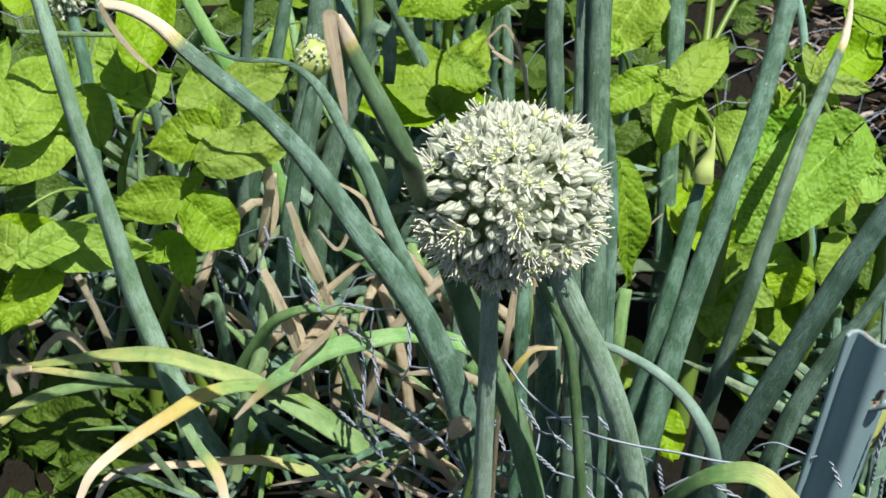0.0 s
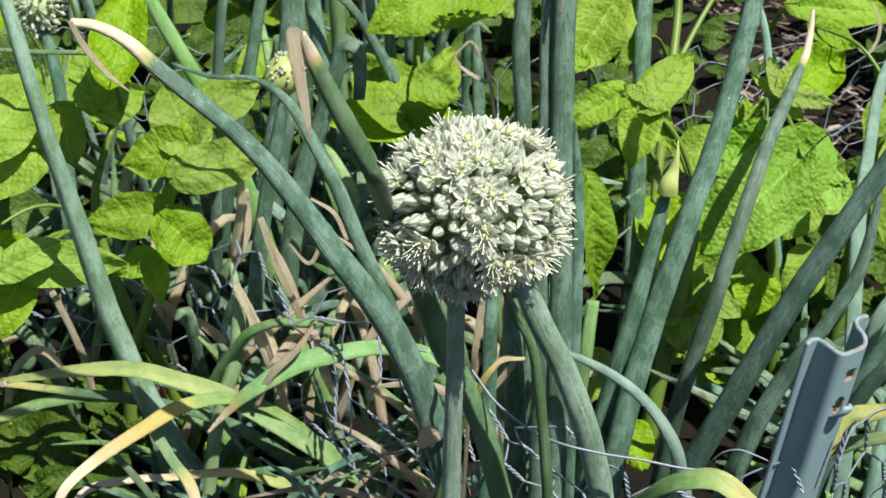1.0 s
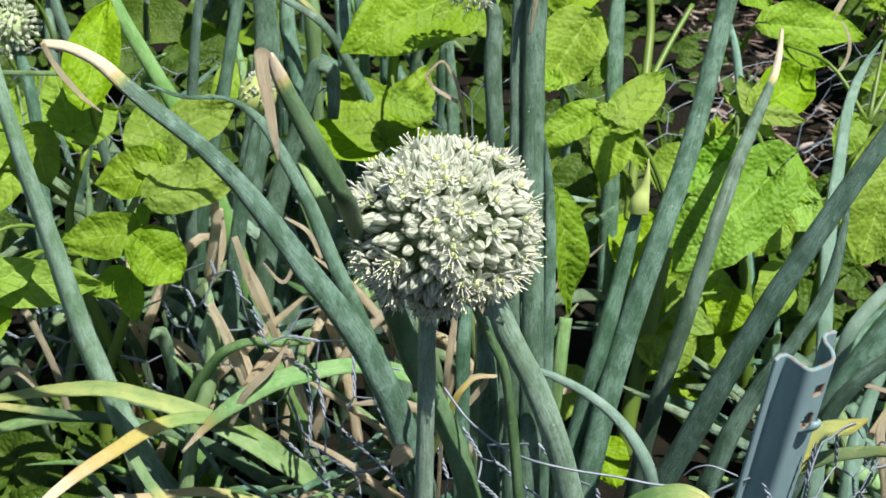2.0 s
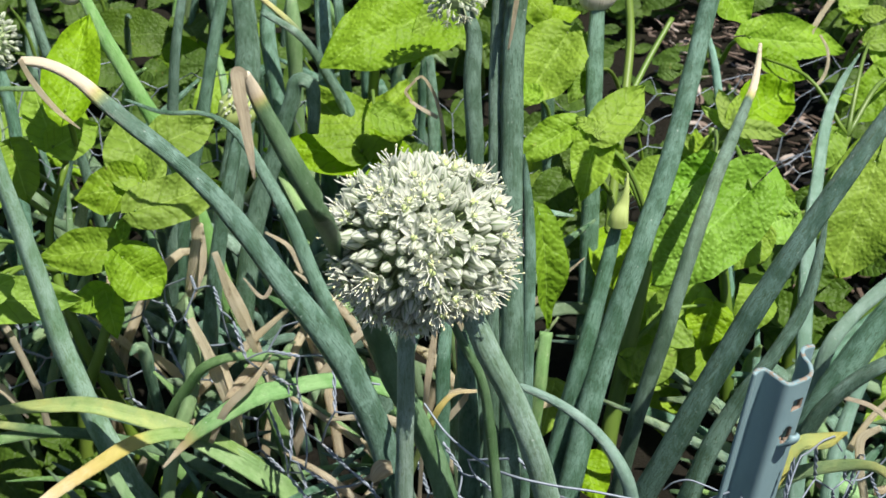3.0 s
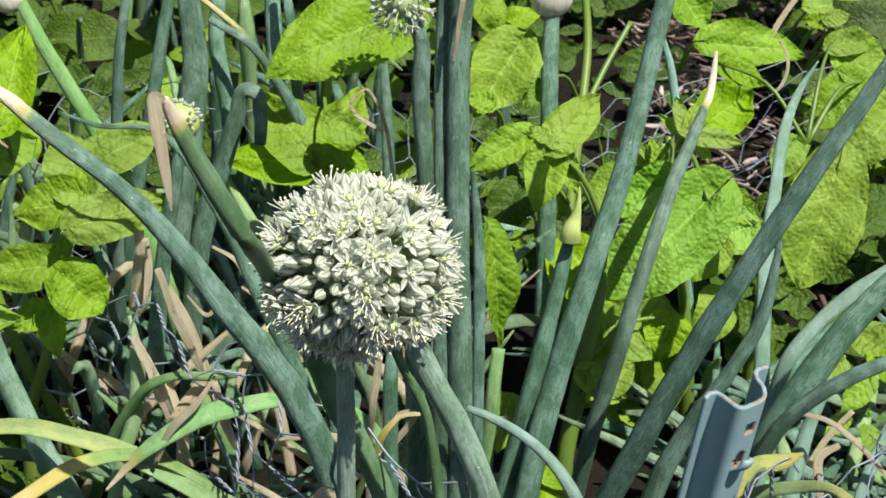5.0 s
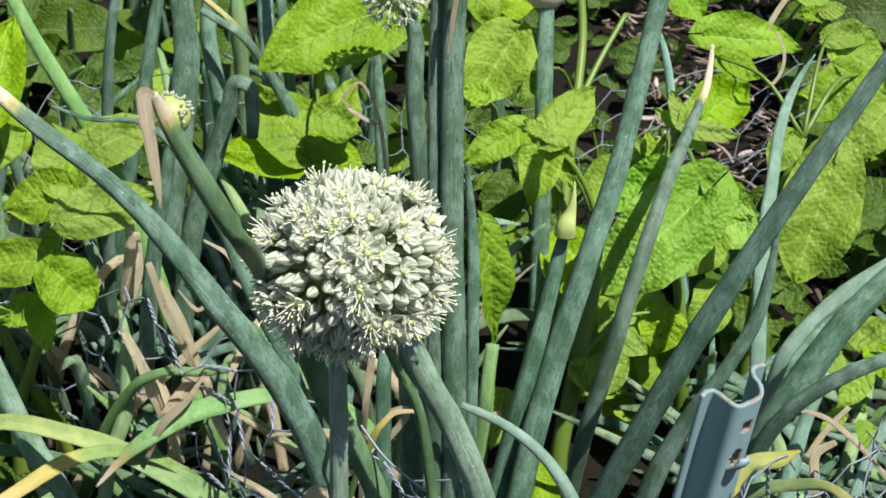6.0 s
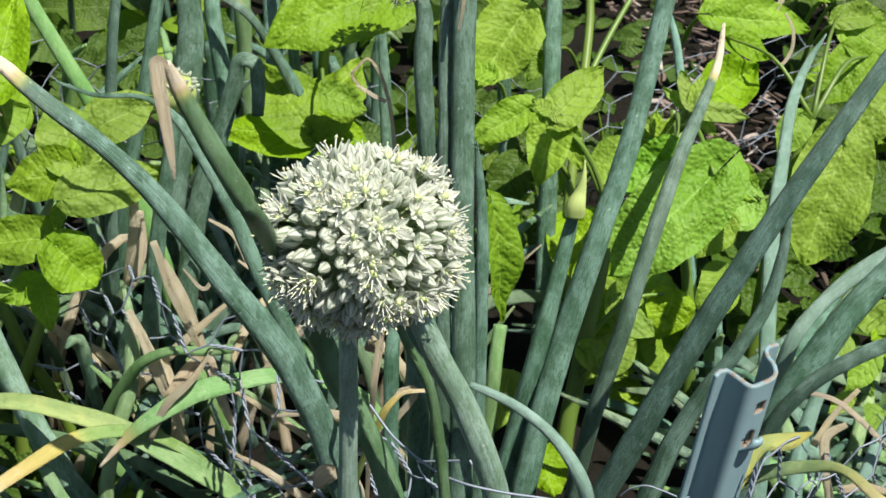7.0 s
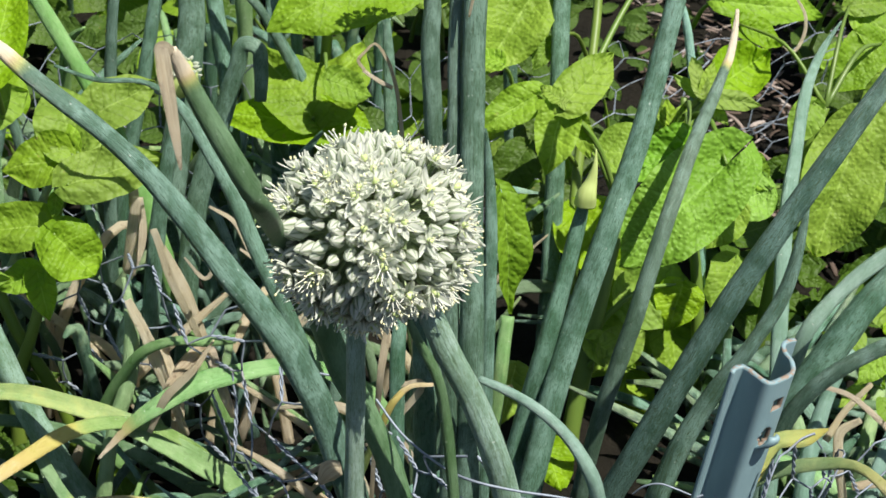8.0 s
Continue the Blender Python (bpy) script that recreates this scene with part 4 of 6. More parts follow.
onion_leaf(east, [(0.2140, -0.0110, 0.1774, 0.00381, 0.50), (0.2049, 0.0403, 0.1551, 0.00302, 0.20), (0.1819, 0.0523, 0.1413, 0.00366, 0.10), (0.1649, 0.0571, 0.1266, 0.00400, 0.00), (0.0888, 0.0785, -0.0050, 0.00440, 0.00)], seed=31, mat=M_STRAP, flat=0.4)
onion_leaf(east, [(0.1227, -0.0488, 0.1693, 0.00213, 0.60), (0.1096, -0.0401, 0.1826, 0.00474, 0.40), (0.0931, -0.0333, 0.1932, 0.00498, 0.20), (0.0799, -0.0294, 0.1891, 0.00406, 0.12), (0.0670, -0.0207, 0.1722, 0.00319, 0.05), (0.0566, -0.0105, 0.1476, 0.00305, 0.00), (0.0199, 0.0258, -0.0050, 0.00335, 0.00)], seed=32, mat=M_STRAP, flat=0.35, channel=0.35, label='arching yellow-green leaf')
onion_leaf(east, [(0.2570, 0.1738, 0.1192, 0.00186, 0.00), (0.2423, 0.1593, 0.0948, 0.00409, 0.00), (0.2340, 0.1461, 0.0733, 0.00507, 0.00), (0.2289, 0.1311, 0.0491, 0.00539, 0.00), (0.2227, 0.1133, -0.0050, 0.00593, 0.00)], seed=33, mat=M_PALE)
onion_leaf(east, [(0.3034, 0.1809, 0.0843, 0.00233, 0.00), (0.2899, 0.1693, 0.0647, 0.00365, 0.00), (0.2797, 0.1558, 0.0423, 0.00436, 0.00), (0.2746, 0.1461, 0.0163, 0.00446, 0.00), (0.2727, 0.1424, -0.0050, 0.00491, 0.00)], seed=34, mat=M_PALE)
onion_leaf(east, [(0.2678, 0.1629, 0.1034, 0.00143, 1.00), (0.2517, 0.1550, 0.0891, 0.00190, 1.00), (0.2420, 0.1474, 0.0761, 0.00222, 1.00)], seed=35, mat=M_DRY, flat=0.4, name='dry_leaf')
onion_leaf(east, [(0.2624, 0.0909, 0.0923, 0.00178, 1.00), (0.2512, 0.0928, 0.0941, 0.00237, 1.00), (0.2379, 0.0927, 0.0923, 0.00207, 1.00)], seed=36, mat=M_DRY, flat=0.4, name='dry_leaf')
onion_leaf(east, [(0.2953, 0.4455, 0.2465, 0.00176, 1.00), (0.2813, 0.4370, 0.2313, 0.00196, 1.00), (0.2701, 0.4273, 0.2145, 0.00176, 1.00), (0.2659, 0.4204, 0.2028, 0.00137, 1.00)], seed=37, mat=M_DRY, flat=0.4, name='dry_leaf')
onion_leaf(east, [(0.2592, 0.3884, 0.2026, 0.00095, 0.90), (0.2667, 0.3855, 0.1984, 0.00114, 1.00), (0.2725, 0.3888, 0.2043, 0.00114, 0.80), (0.2747, 0.3976, 0.2190, 0.00114, 0.70), (0.2699, 0.4028, 0.2271, 0.00095, 1.00)], seed=38, mat=M_DRY, flat=0.4, name='dry_leaf')
onion_leaf(east, [(0.2379, 0.1007, 0.1300, 0.00150, 1.00), (0.2274, 0.0980, 0.1247, 0.00255, 1.00), (0.2263, 0.0919, 0.1145, 0.00270, 1.00), (0.2319, 0.0907, 0.0918, 0.00259, 1.00), (0.2459, 0.0878, -0.0050, 0.00285, 0.00)], seed=39, mat=M_DRY, flat=0.5)
onion_leaf(east, [(0.2305, 0.1449, 0.1172, 0.00127, 1.00), (0.2463, 0.1417, 0.1133, 0.00159, 1.00), (0.2588, 0.1362, 0.1053, 0.00190, 1.00), (0.2713, 0.1291, 0.0945, 0.00159, 1.00), (0.3261, 0.0978, -0.0050, 0.00175, 0.00)], seed=40, mat=M_DRY, flat=0.4)

# ---- onions to the west ----
west = thing("onion_plant", "onion with a leaning stalk among potato leaves", "onion plant", "onion plants")
onion_leaf(west, [(-0.2488, 0.2069, 0.3307, 0.00335, 0.00), (-0.2423, 0.1980, 0.3070, 0.00383, 0.00), (-0.2310, 0.1860, 0.2530, 0.00438, 0.00), (-0.2200, 0.1860, 0.1860, 0.00553, 0.00), (-0.2080, 0.1860, 0.1180, 0.00665, 0.00), (-0.1950, 0.1860, 0.0680, 0.00700, 0.00), (-0.1770, 0.1860, 0.0200, 0.00693, 0.00), (-0.1630, 0.1860, -0.0050, 0.00690, 0.00)], seed=41, name='scape', mat=M_SCAPE)
onion_leaf(west, [(-0.1652, 0.2153, 0.2730, 0.00071, 0.00), (-0.1456, 0.2115, 0.2672, 0.00124, 0.00), (-0.1186, 0.2102, 0.2652, 0.00142, 0.00), (-0.1056, 0.2099, 0.2547, 0.00242, 0.00), (-0.0923, 0.2033, 0.2343, 0.00324, 0.00), (-0.0789, 0.1940, 0.2099, 0.00388, 0.00), (-0.0655, 0.1849, 0.1757, 0.00421, 0.00), (-0.0503, 0.1798, 0.1376, 0.00426, 0.00), (-0.0169, 0.1687, -0.0050, 0.00469, 0.00)], seed=42, label='leaf bent over sharply')
onion_leaf(west, [(-0.2755, 0.2602, 0.2613, 0.00127, 0.00), (-0.2502, 0.2593, 0.2600, 0.00159, 0.00), (-0.2216, 0.2590, 0.2595, 0.00159, 0.00), (-0.1899, 0.2579, 0.2579, 0.00190, 0.00)], seed=43, mat=M_STRAP)
closed_head(west, (-0.1090, 0.2519, 0.2486), (0.35, -0.3, 0.9), 0.0112, M_SPATHE, "round green bud with florets breaking through", 46, 4)
onion_leaf(west, [(-0.1074, 0.2489, 0.2440, 0.00307, 0.00), (-0.1131, 0.2449, 0.2176, 0.00388, 0.00), (-0.1212, 0.2417, 0.1824, 0.00451, 0.00), (-0.1307, 0.2379, 0.1261, 0.00495, 0.00), (-0.1440, 0.2327, -0.0050, 0.00545, 0.00)], seed=44, name='scape')
back_west = thing("onion_plant", "onion with pale stalks and a drying head", "onion plant", "onion plants")
closed_head(back_west, (-0.2164, 0.3456, 0.2853), (-0.3, 0, 1), 0.0085, M_PAPER, "pale pinkish papery flower bud", 0, 5)
onion_leaf(back_west, [(-0.2085, 0.3438, 0.2830, 0.00343, 0.00), (-0.1946, 0.3290, 0.2597, 0.00428, 0.00), (-0.1772, 0.3172, 0.2311, 0.00483, 0.00), (-0.1605, 0.3093, 0.1982, 0.00524, 0.00), (-0.1425, 0.2984, 0.1497, 0.00569, 0.00), (-0.1089, 0.2779, -0.0050, 0.00625, 0.00)], seed=45, name='scape', mat=M_STRAP)
umbel(back_west, (-0.2838, 0.3941, 0.2321), 0.0200, 130, 0.1, 27, "white onion flower head far back")
onion_leaf(back_west, [(-0.2809, 0.3897, 0.2252, 0.00378, 0.00), (-0.2714, 0.3748, 0.1916, 0.00420, 0.00), (-0.2670, 0.3505, 0.1327, 0.00460, 0.00), (-0.2610, 0.3172, -0.0050, 0.00506, 0.00)], seed=46, name='scape')
onion_leaf(back_west, [(-0.1227, 0.4349, 0.2702, 0.00674, 0.00), (-0.1172, 0.4136, 0.2142, 0.00812, 0.00), (-0.1250, 0.3921, 0.1570, 0.00909, 0.00), (-0.1354, 0.3788, 0.1025, 0.00953, 0.00), (-0.1474, 0.3635, -0.0050, 0.01048, 0.00)], seed=47, label='')
onion_leaf(back_west, [(-0.1259, 0.4140, 0.2779, 0.00357, 0.00), (-0.1365, 0.3928, 0.2316, 0.00419, 0.00), (-0.1461, 0.3782, 0.1855, 0.00454, 0.00), (-0.1585, 0.3679, 0.1358, 0.00491, 0.00), (-0.1793, 0.3508, -0.0050, 0.00540, 0.00)], seed=48, label='')
onion_leaf(back_west, [(-0.1035, 0.4628, 0.2433, 0.00480, 0.00), (-0.1060, 0.4466, 0.2165, 0.00544, 0.00), (-0.0998, 0.4299, 0.1683, 0.00579, 0.00), (-0.0978, 0.4218, 0.1233, 0.00591, 0.00), (-0.0943, 0.4081, -0.0050, 0.00650, 0.00)], seed=49, label='')
onion_leaf(back_west, [(-0.0690, 0.2980, 0.2100, 0.00342, 0.05), (-0.0680, 0.3020, 0.2280, 0.00409, 0.05), (-0.0700, 0.3050, 0.2400, 0.00442, 0.05), (-0.0760, 0.3060, 0.2420, 0.00476, 0.03), (-0.0820, 0.3040, 0.2270, 0.00513, 0.00), (-0.0920, 0.3000, 0.1970, 0.00588, 0.00), (-0.1000, 0.2970, 0.1760, 0.00629, 0.00), (-0.1273, 0.2626, -0.0050, 0.00560, 0.00)], seed=50, label='leaf kinked over at its top')
onion_leaf(back_west, [(-0.0696, 0.4894, 0.2369, 0.00559, 0.00), (-0.0681, 0.4706, 0.2060, 0.00592, 0.00), (-0.0666, 0.4539, 0.1785, 0.00593, 0.00), (-0.0668, 0.4448, 0.1106, 0.00609, 0.00), (-0.0671, 0.4357, -0.0050, 0.00669, 0.00)], seed=51, label='')
onion_leaf(back_west, [(-0.0586, 0.4701, 0.2484, 0.00289, 0.00), (-0.0553, 0.4496, 0.2148, 0.00353, 0.00), (-0.0527, 0.4491, 0.1718, 0.00394, 0.00), (-0.0462, 0.4479, -0.0050, 0.00433, 0.00)], seed=52, label='')
onion_leaf(back_west, [(0.0078, 0.4569, 0.1894, 0.00263, 0.00), (0.0093, 0.4381, 0.1585, 0.00428, 0.00), (0.0105, 0.4109, 0.1139, 0.00461, 0.00), (0.0123, 0.3702, -0.0050, 0.00507, 0.00)], seed=53, label='')
onion_leaf(back_west, [(0.0803, 0.4568, 0.2481, 0.00475, 0.00), (0.0856, 0.4383, 0.2181, 0.00479, 0.00), (0.0913, 0.4241, 0.1420, 0.00494, 0.00), (0.0978, 0.4076, -0.0050, 0.00543, 0.00)], seed=54, label='')
onion_leaf(back_west, [(-0.1493, 0.3657, 0.2813, 0.00257, 0.00), (-0.1559, 0.3510, 0.2460, 0.00317, 0.00), (-0.1608, 0.3460, 0.2055, 0.00353, 0.00), (-0.1761, 0.3301, -0.0050, 0.00389, 0.00)], seed=55, label='')
onion_leaf(back_west, [(-0.2530, 0.3891, 0.2693, 0.00255, 0.00), (-0.2462, 0.3758, 0.2479, 0.00336, 0.00), (-0.2385, 0.3706, 0.2187, 0.00335, 0.00), (-0.2026, 0.3467, -0.0050, 0.00369, 0.00)], seed=56, label='')
onion_leaf(back_west, [(-0.1146, 0.4352, 0.2501, 0.00180, 0.50), (-0.0846, 0.4201, 0.2275, 0.00248, 0.20), (-0.0684, 0.4176, 0.2036, 0.00303, 0.00), (0.0115, 0.4057, -0.0050, 0.00333, 0.00)], seed=57, label='')
onion_leaf(back_west, [(-0.1063, 0.4166, 0.2413, 0.00222, 0.00), (-0.0802, 0.4067, 0.2270, 0.00267, 0.10), (-0.0628, 0.4114, 0.1937, 0.00315, 0.00), (-0.0026, 0.4277, -0.0050, 0.00347, 0.00)], seed=58, label='')
onion_leaf(back_west, [(0.1782, 0.3479, 0.2568, 0.00112, 0.00), (0.1823, 0.3397, 0.2435, 0.00229, 0.00), (0.1873, 0.3297, 0.2168, 0.00291, 0.00), (0.1916, 0.3158, 0.1837, 0.00323, 0.00), (0.2058, 0.2694, -0.0050, 0.00355, 0.00)], seed=59, mat=M_PALE)

# ---- bent leaves lying over the netting ----
fallen = thing("onion_plant", "onion with bent yellowing leaves lying over the netting", "onion plant", "onion plants")
onion_leaf(fallen, [(-0.2870, 0.1720, 0.0900, 0.00136, 0.25), (-0.2600, 0.1720, 0.0950, 0.00235, 0.22), (-0.2340, 0.1720, 0.0990, 0.00366, 0.20), (-0.2190, 0.1710, 0.1010, 0.00432, 0.20), (-0.2000, 0.1700, 0.1020, 0.00479, 0.20), (-0.1790, 0.1690, 0.0970, 0.00511, 0.20), (-0.1570, 0.1690, 0.0880, 0.00546, 0.20), (-0.1360, 0.1680, 0.0770, 0.00597, 0.12), (-0.1160, 0.1670, 0.0630, 0.00634, 0.05), (-0.0970, 0.1660, 0.0480, 0.00673, 0.00), (-0.0450, 0.1750, -0.0050, 0.00620, 0.00)], seed=60, mat=M_YELLOW, flat=0.28, channel=0.35, label='yellow-green leaf arched over the wire')
onion_leaf(fallen, [(-0.2372, 0.1036, 0.0505, 0.00224, 1.00), (-0.2303, 0.1117, 0.0630, 0.00299, 0.95), (-0.2160, 0.1239, 0.0717, 0.00351, 0.70), (-0.1920, 0.1372, 0.0821, 0.00429, 0.55), (-0.1740, 0.1478, 0.0884, 0.00457, 0.42), (-0.1566, 0.1600, 0.0868, 0.00412, 0.12), (-0.1288, 0.1677, 0.0786, 0.00339, 0.05), (-0.1102, 0.1710, 0.0634, 0.00317, 0.00), (-0.0705, 0.1780, -0.0050, 0.00348, 0.00)], seed=61, mat=M_YELLOW, flat=0.28, channel=0.3, label='leaf yellowing to a tan tip')
onion_leaf(fallen, [(-0.1570, 0.1580, 0.0640, 0.00067, 1.00), (-0.1470, 0.1600, 0.0750, 0.00198, 0.70), (-0.1350, 0.1620, 0.0870, 0.00393, 0.18), (-0.1180, 0.1660, 0.0980, 0.00552, 0.05), (-0.1000, 0.1700, 0.1060, 0.00598, 0.00), (-0.0800, 0.1740, 0.1090, 0.00549, 0.00), (-0.0580, 0.1780, 0.1100, 0.00485, 0.00), (-0.0330, 0.1830, 0.1030, 0.00489, 0.00), (0.0300, 0.2000, -0.0050, 0.00450, 0.00)], seed=62, mat=M_STRAP, flat=0.35, channel=0.25)
onion_leaf(fallen, [(-0.3090, 0.1980, 0.0730, 0.00143, 0.60), (-0.2790, 0.1970, 0.0710, 0.00201, 0.40), (-0.2350, 0.1940, 0.0660, 0.00258, 0.10), (-0.1910, 0.1910, 0.0610, 0.00287, 0.10), (-0.1470, 0.1840, 0.0490, 0.00373, 0.00), (-0.1080, 0.1800, 0.0200, 0.00436, 0.00), (-0.0740, 0.1730, -0.0050, 0.00469, 0.00), (-0.0561, 0.1302, -0.0050, 0.00487, 0.00)], seed=63, mat=M_OLIVE, flat=0.35)
onion_leaf(fallen, [(-0.3084, 0.1808, 0.0381, 0.00372, 0.40), (-0.2813, 0.1904, 0.0529, 0.00372, 0.20), (-0.2475, 0.1955, 0.0608, 0.00372, 0.00), (-0.2069, 0.1955, 0.0608, 0.00372, 0.00), (-0.1679, 0.1967, 0.0425, 0.00411, 0.00), (-0.1304, 0.1979, -0.0050, 0.00452, 0.00)], seed=64, mat=M_STRAP, flat=0.4)
onion_leaf(fallen, [(-0.2376, 0.1363, 0.0202, 0.00131, 1.00), (-0.2311, 0.1435, 0.0312, 0.00230, 1.00), (-0.2081, 0.1474, 0.0372, 0.00230, 1.00), (-0.1786, 0.1485, 0.0389, 0.00230, 0.60), (-0.1425, 0.1497, 0.0408, 0.00295, 0.40), (-0.1107, 0.1536, 0.0265, 0.00399, 0.20), (-0.0850, 0.1568, 0.0012, 0.00440, 0.00)], seed=65, mat=M_STRAP, flat=0.35, channel=0.3)
onion_leaf(fallen, [(-0.1581, 0.1159, 0.0391, 0.00254, 1.00), (-0.1629, 0.1245, 0.0524, 0.00349, 0.50), (-0.1749, 0.1374, 0.0621, 0.00319, 0.05), (-0.1855, 0.1503, 0.0720, 0.00322, 0.00)], seed=66, mat=M_STRAP, flat=0.3)
onion_leaf(fallen, [(-0.1432, 0.2213, 0.1409, 0.00165, 0.00), (-0.1399, 0.2069, 0.1188, 0.00396, 0.00), (-0.1422, 0.1952, 0.0906, 0.00465, 0.00), (-0.1513, 0.1850, 0.0649, 0.00434, 0.00), (-0.1648, 0.1698, -0.0050, 0.00478, 0.00)], seed=67, mat=M_STRAP, label='')
onion_leaf(fallen, [(-0.0810, 0.1845, 0.1246, 0.00257, 0.00), (-0.0955, 0.1836, 0.1232, 0.00257, 0.00), (-0.1148, 0.1840, 0.1238, 0.00257, 0.00), (-0.1282, 0.1863, 0.1173, 0.00291, 0.00), (-0.1432, 0.1926, 0.0966, 0.00330, 0.00), (-0.1830, 0.2091, -0.0050, 0.00363, 0.00)], seed=68, mat=M_STRAP)
onion_leaf(fallen, [(-0.2787, 0.1573, 0.0828, 0.00322, 1.00), (-0.2820, 0.1635, 0.0922, 0.00289, 1.00), (-0.2676, 0.1570, 0.1025, 0.00190, 1.00)], seed=69, mat=M_DRY, flat=0.3)
onion_leaf(fallen, [(-0.1060, 0.1939, 0.1715, 0.00048, 0.00), (-0.0951, 0.1877, 0.1621, 0.00127, 0.90), (-0.0853, 0.1972, 0.1785, 0.00095, 1.00)], seed=70, mat=M_DRY, flat=0.3)
onion_leaf(fallen, [(-0.1439, 0.2845, 0.1776, 0.00257, 1.00), (-0.1422, 0.2695, 0.1546, 0.00274, 1.00), (-0.1446, 0.2555, 0.1229, 0.00259, 1.00)], seed=71, mat=M_DRY, flat=0.3, channel=0.25, name='dry_leaf', label='dry tan leaf scrap')
onion_leaf(fallen, [(-0.1331, 0.2715, 0.1373, 0.00225, 1.00), (-0.1157, 0.2545, 0.1112, 0.00295, 1.00), (-0.1040, 0.2400, 0.0789, 0.00297, 1.00)], seed=72, mat=M_DRY, flat=0.3, channel=0.25, name='dry_leaf', label='dry tan leaf scrap')
onion_leaf(fallen, [(-0.0915, 0.1755, 0.1309, 0.00048, 1.00), (-0.1010, 0.1677, 0.1190, 0.00190, 1.00), (-0.1174, 0.1635, 0.1023, 0.00240, 1.00), (-0.1282, 0.1616, 0.0793, 0.00146, 1.00)], seed=73, mat=M_DRY, flat=0.3, channel=0.25, name='dry_leaf', label='dry tan leaf scrap')
onion_leaf(fallen, [(-0.0994, 0.2705, 0.1560, 0.00086, 0.80), (-0.0856, 0.2658, 0.1488, 0.00154, 0.90), (-0.0771, 0.2565, 0.1345, 0.00120, 1.00)], seed=74, mat=M_DRY, flat=0.3, channel=0.25, name='dry_leaf', label='dry tan leaf scrap')
onion_leaf(fallen, [(-0.1245, 0.2087, 0.1013, 0.00284, 1.00), (-0.1162, 0.1923, 0.0761, 0.00368, 1.00), (-0.1189, 0.1863, 0.0466, 0.00338, 1.00)], seed=75, mat=M_DRY, flat=0.3, channel=0.25, name='dry_leaf', label='dry tan leaf scrap')
onion_leaf(fallen, [(-0.0994, 0.2266, 0.0885, 0.00188, 1.00), (-0.0976, 0.2154, 0.0712, 0.00257, 1.00), (-0.0856, 0.2042, 0.0540, 0.00154, 1.00)], seed=76, mat=M_DRY, flat=0.3, channel=0.25, name='dry_leaf', label='dry tan leaf scrap')
onion_leaf(fallen, [(-0.1431, 0.2923, 0.1493, 0.00298, 1.00), (-0.1413, 0.2789, 0.1287, 0.00316, 1.00), (-0.1483, 0.2675, 0.1110, 0.00281, 1.00)], seed=77, mat=M_DRY, flat=0.3, channel=0.25, name='dry_leaf', label='dry tan leaf scrap')
onion_leaf(fallen, [(-0.2211, 0.2095, -0.0186, 0.00198, 1.00), (-0.1564, 0.2037, -0.0277, 0.00216, 1.00), (-0.1169, 0.2154, -0.0096, 0.00162, 1.00)], seed=78, mat=M_DRY, flat=0.3, channel=0.25, name='dry_leaf', label='dry tan leaf scrap')
onion_leaf(fallen, [(0.0216, 0.1937, 0.0580, 0.00203, 1.00), (0.0446, 0.2079, 0.0597, 0.00257, 1.00), (0.0775, 0.2248, 0.0554, 0.00209, 1.00)], seed=79, mat=M_DRY, flat=0.3, channel=0.25, name='dry_leaf', label='dry tan leaf scrap')
onion_leaf(fallen, [(0.0040, 0.0964, 0.1607, 0.00100, 0.80), (0.0140, 0.0972, 0.1619, 0.00157, 0.50), (-0.0027, 0.0926, 0.1346, 0.00159, 0.30)], seed=80, mat=M_DRY, flat=0.3, channel=0.25, name='dry_leaf', label='dry tan leaf scrap')
onion_leaf(fallen, [(-0.1200, 0.1760, 0.0990, 0.00082, 0.80), (-0.1110, 0.1840, 0.1070, 0.00230, 1.00), (-0.1010, 0.1920, 0.1140, 0.00263, 1.00), (-0.0940, 0.1940, 0.1190, 0.00082, 1.00)], seed=81, mat=M_DRY, flat=0.3, name='dry_leaf')
onion_leaf(fallen, [(-0.1180, 0.1760, 0.1000, 0.00131, 0.60), (-0.1090, 0.1840, 0.1060, 0.00197, 1.00), (-0.0990, 0.1900, 0.1100, 0.00197, 1.00), (-0.0930, 0.1920, 0.1110, 0.00066, 1.00)], seed=82, mat=M_DRY, flat=0.3, name='dry_leaf')
onion_leaf(fallen, [(0.0187, 0.0669, 0.1842, 0.00093, 0.70), (0.0076, 0.0668, 0.1831, 0.00131, 0.65), (0.0007, 0.0638, 0.1777, 0.00168, 0.50), (-0.0049, 0.0626, 0.1648, 0.00169, 0.35), (-0.0105, 0.0650, 0.1470, 0.00172, 0.20), (-0.0388, 0.0769, -0.0050, 0.00190, 0.00)], seed=83, mat=M_YELLOW, flat=0.35)
onion_leaf(fallen, [(-0.0331, 0.0248, 0.1638, 0.00132, 0.80), (-0.0283, 0.0273, 0.1684, 0.00450, 1.00), (-0.0235, 0.0278, 0.1695, 0.00291, 0.80)], seed=84, mat=M_DRY, flat=0.5, name='dry_leaf')
onion_leaf(fallen, [(-0.1240, 0.2150, 0.1760, 0.00204, 1.00), (-0.1150, 0.2050, 0.1500, 0.00238, 1.00), (-0.1020, 0.1950, 0.1220, 0.00224, 1.00), (-0.0970, 0.1900, 0.1100, 0.00121, 1.00)], seed=310, mat=M_DRY, wobble=0.3, flat=0.45, channel=0.5, twist=1.2, name='dry_leaf', label='long dry tan straw')
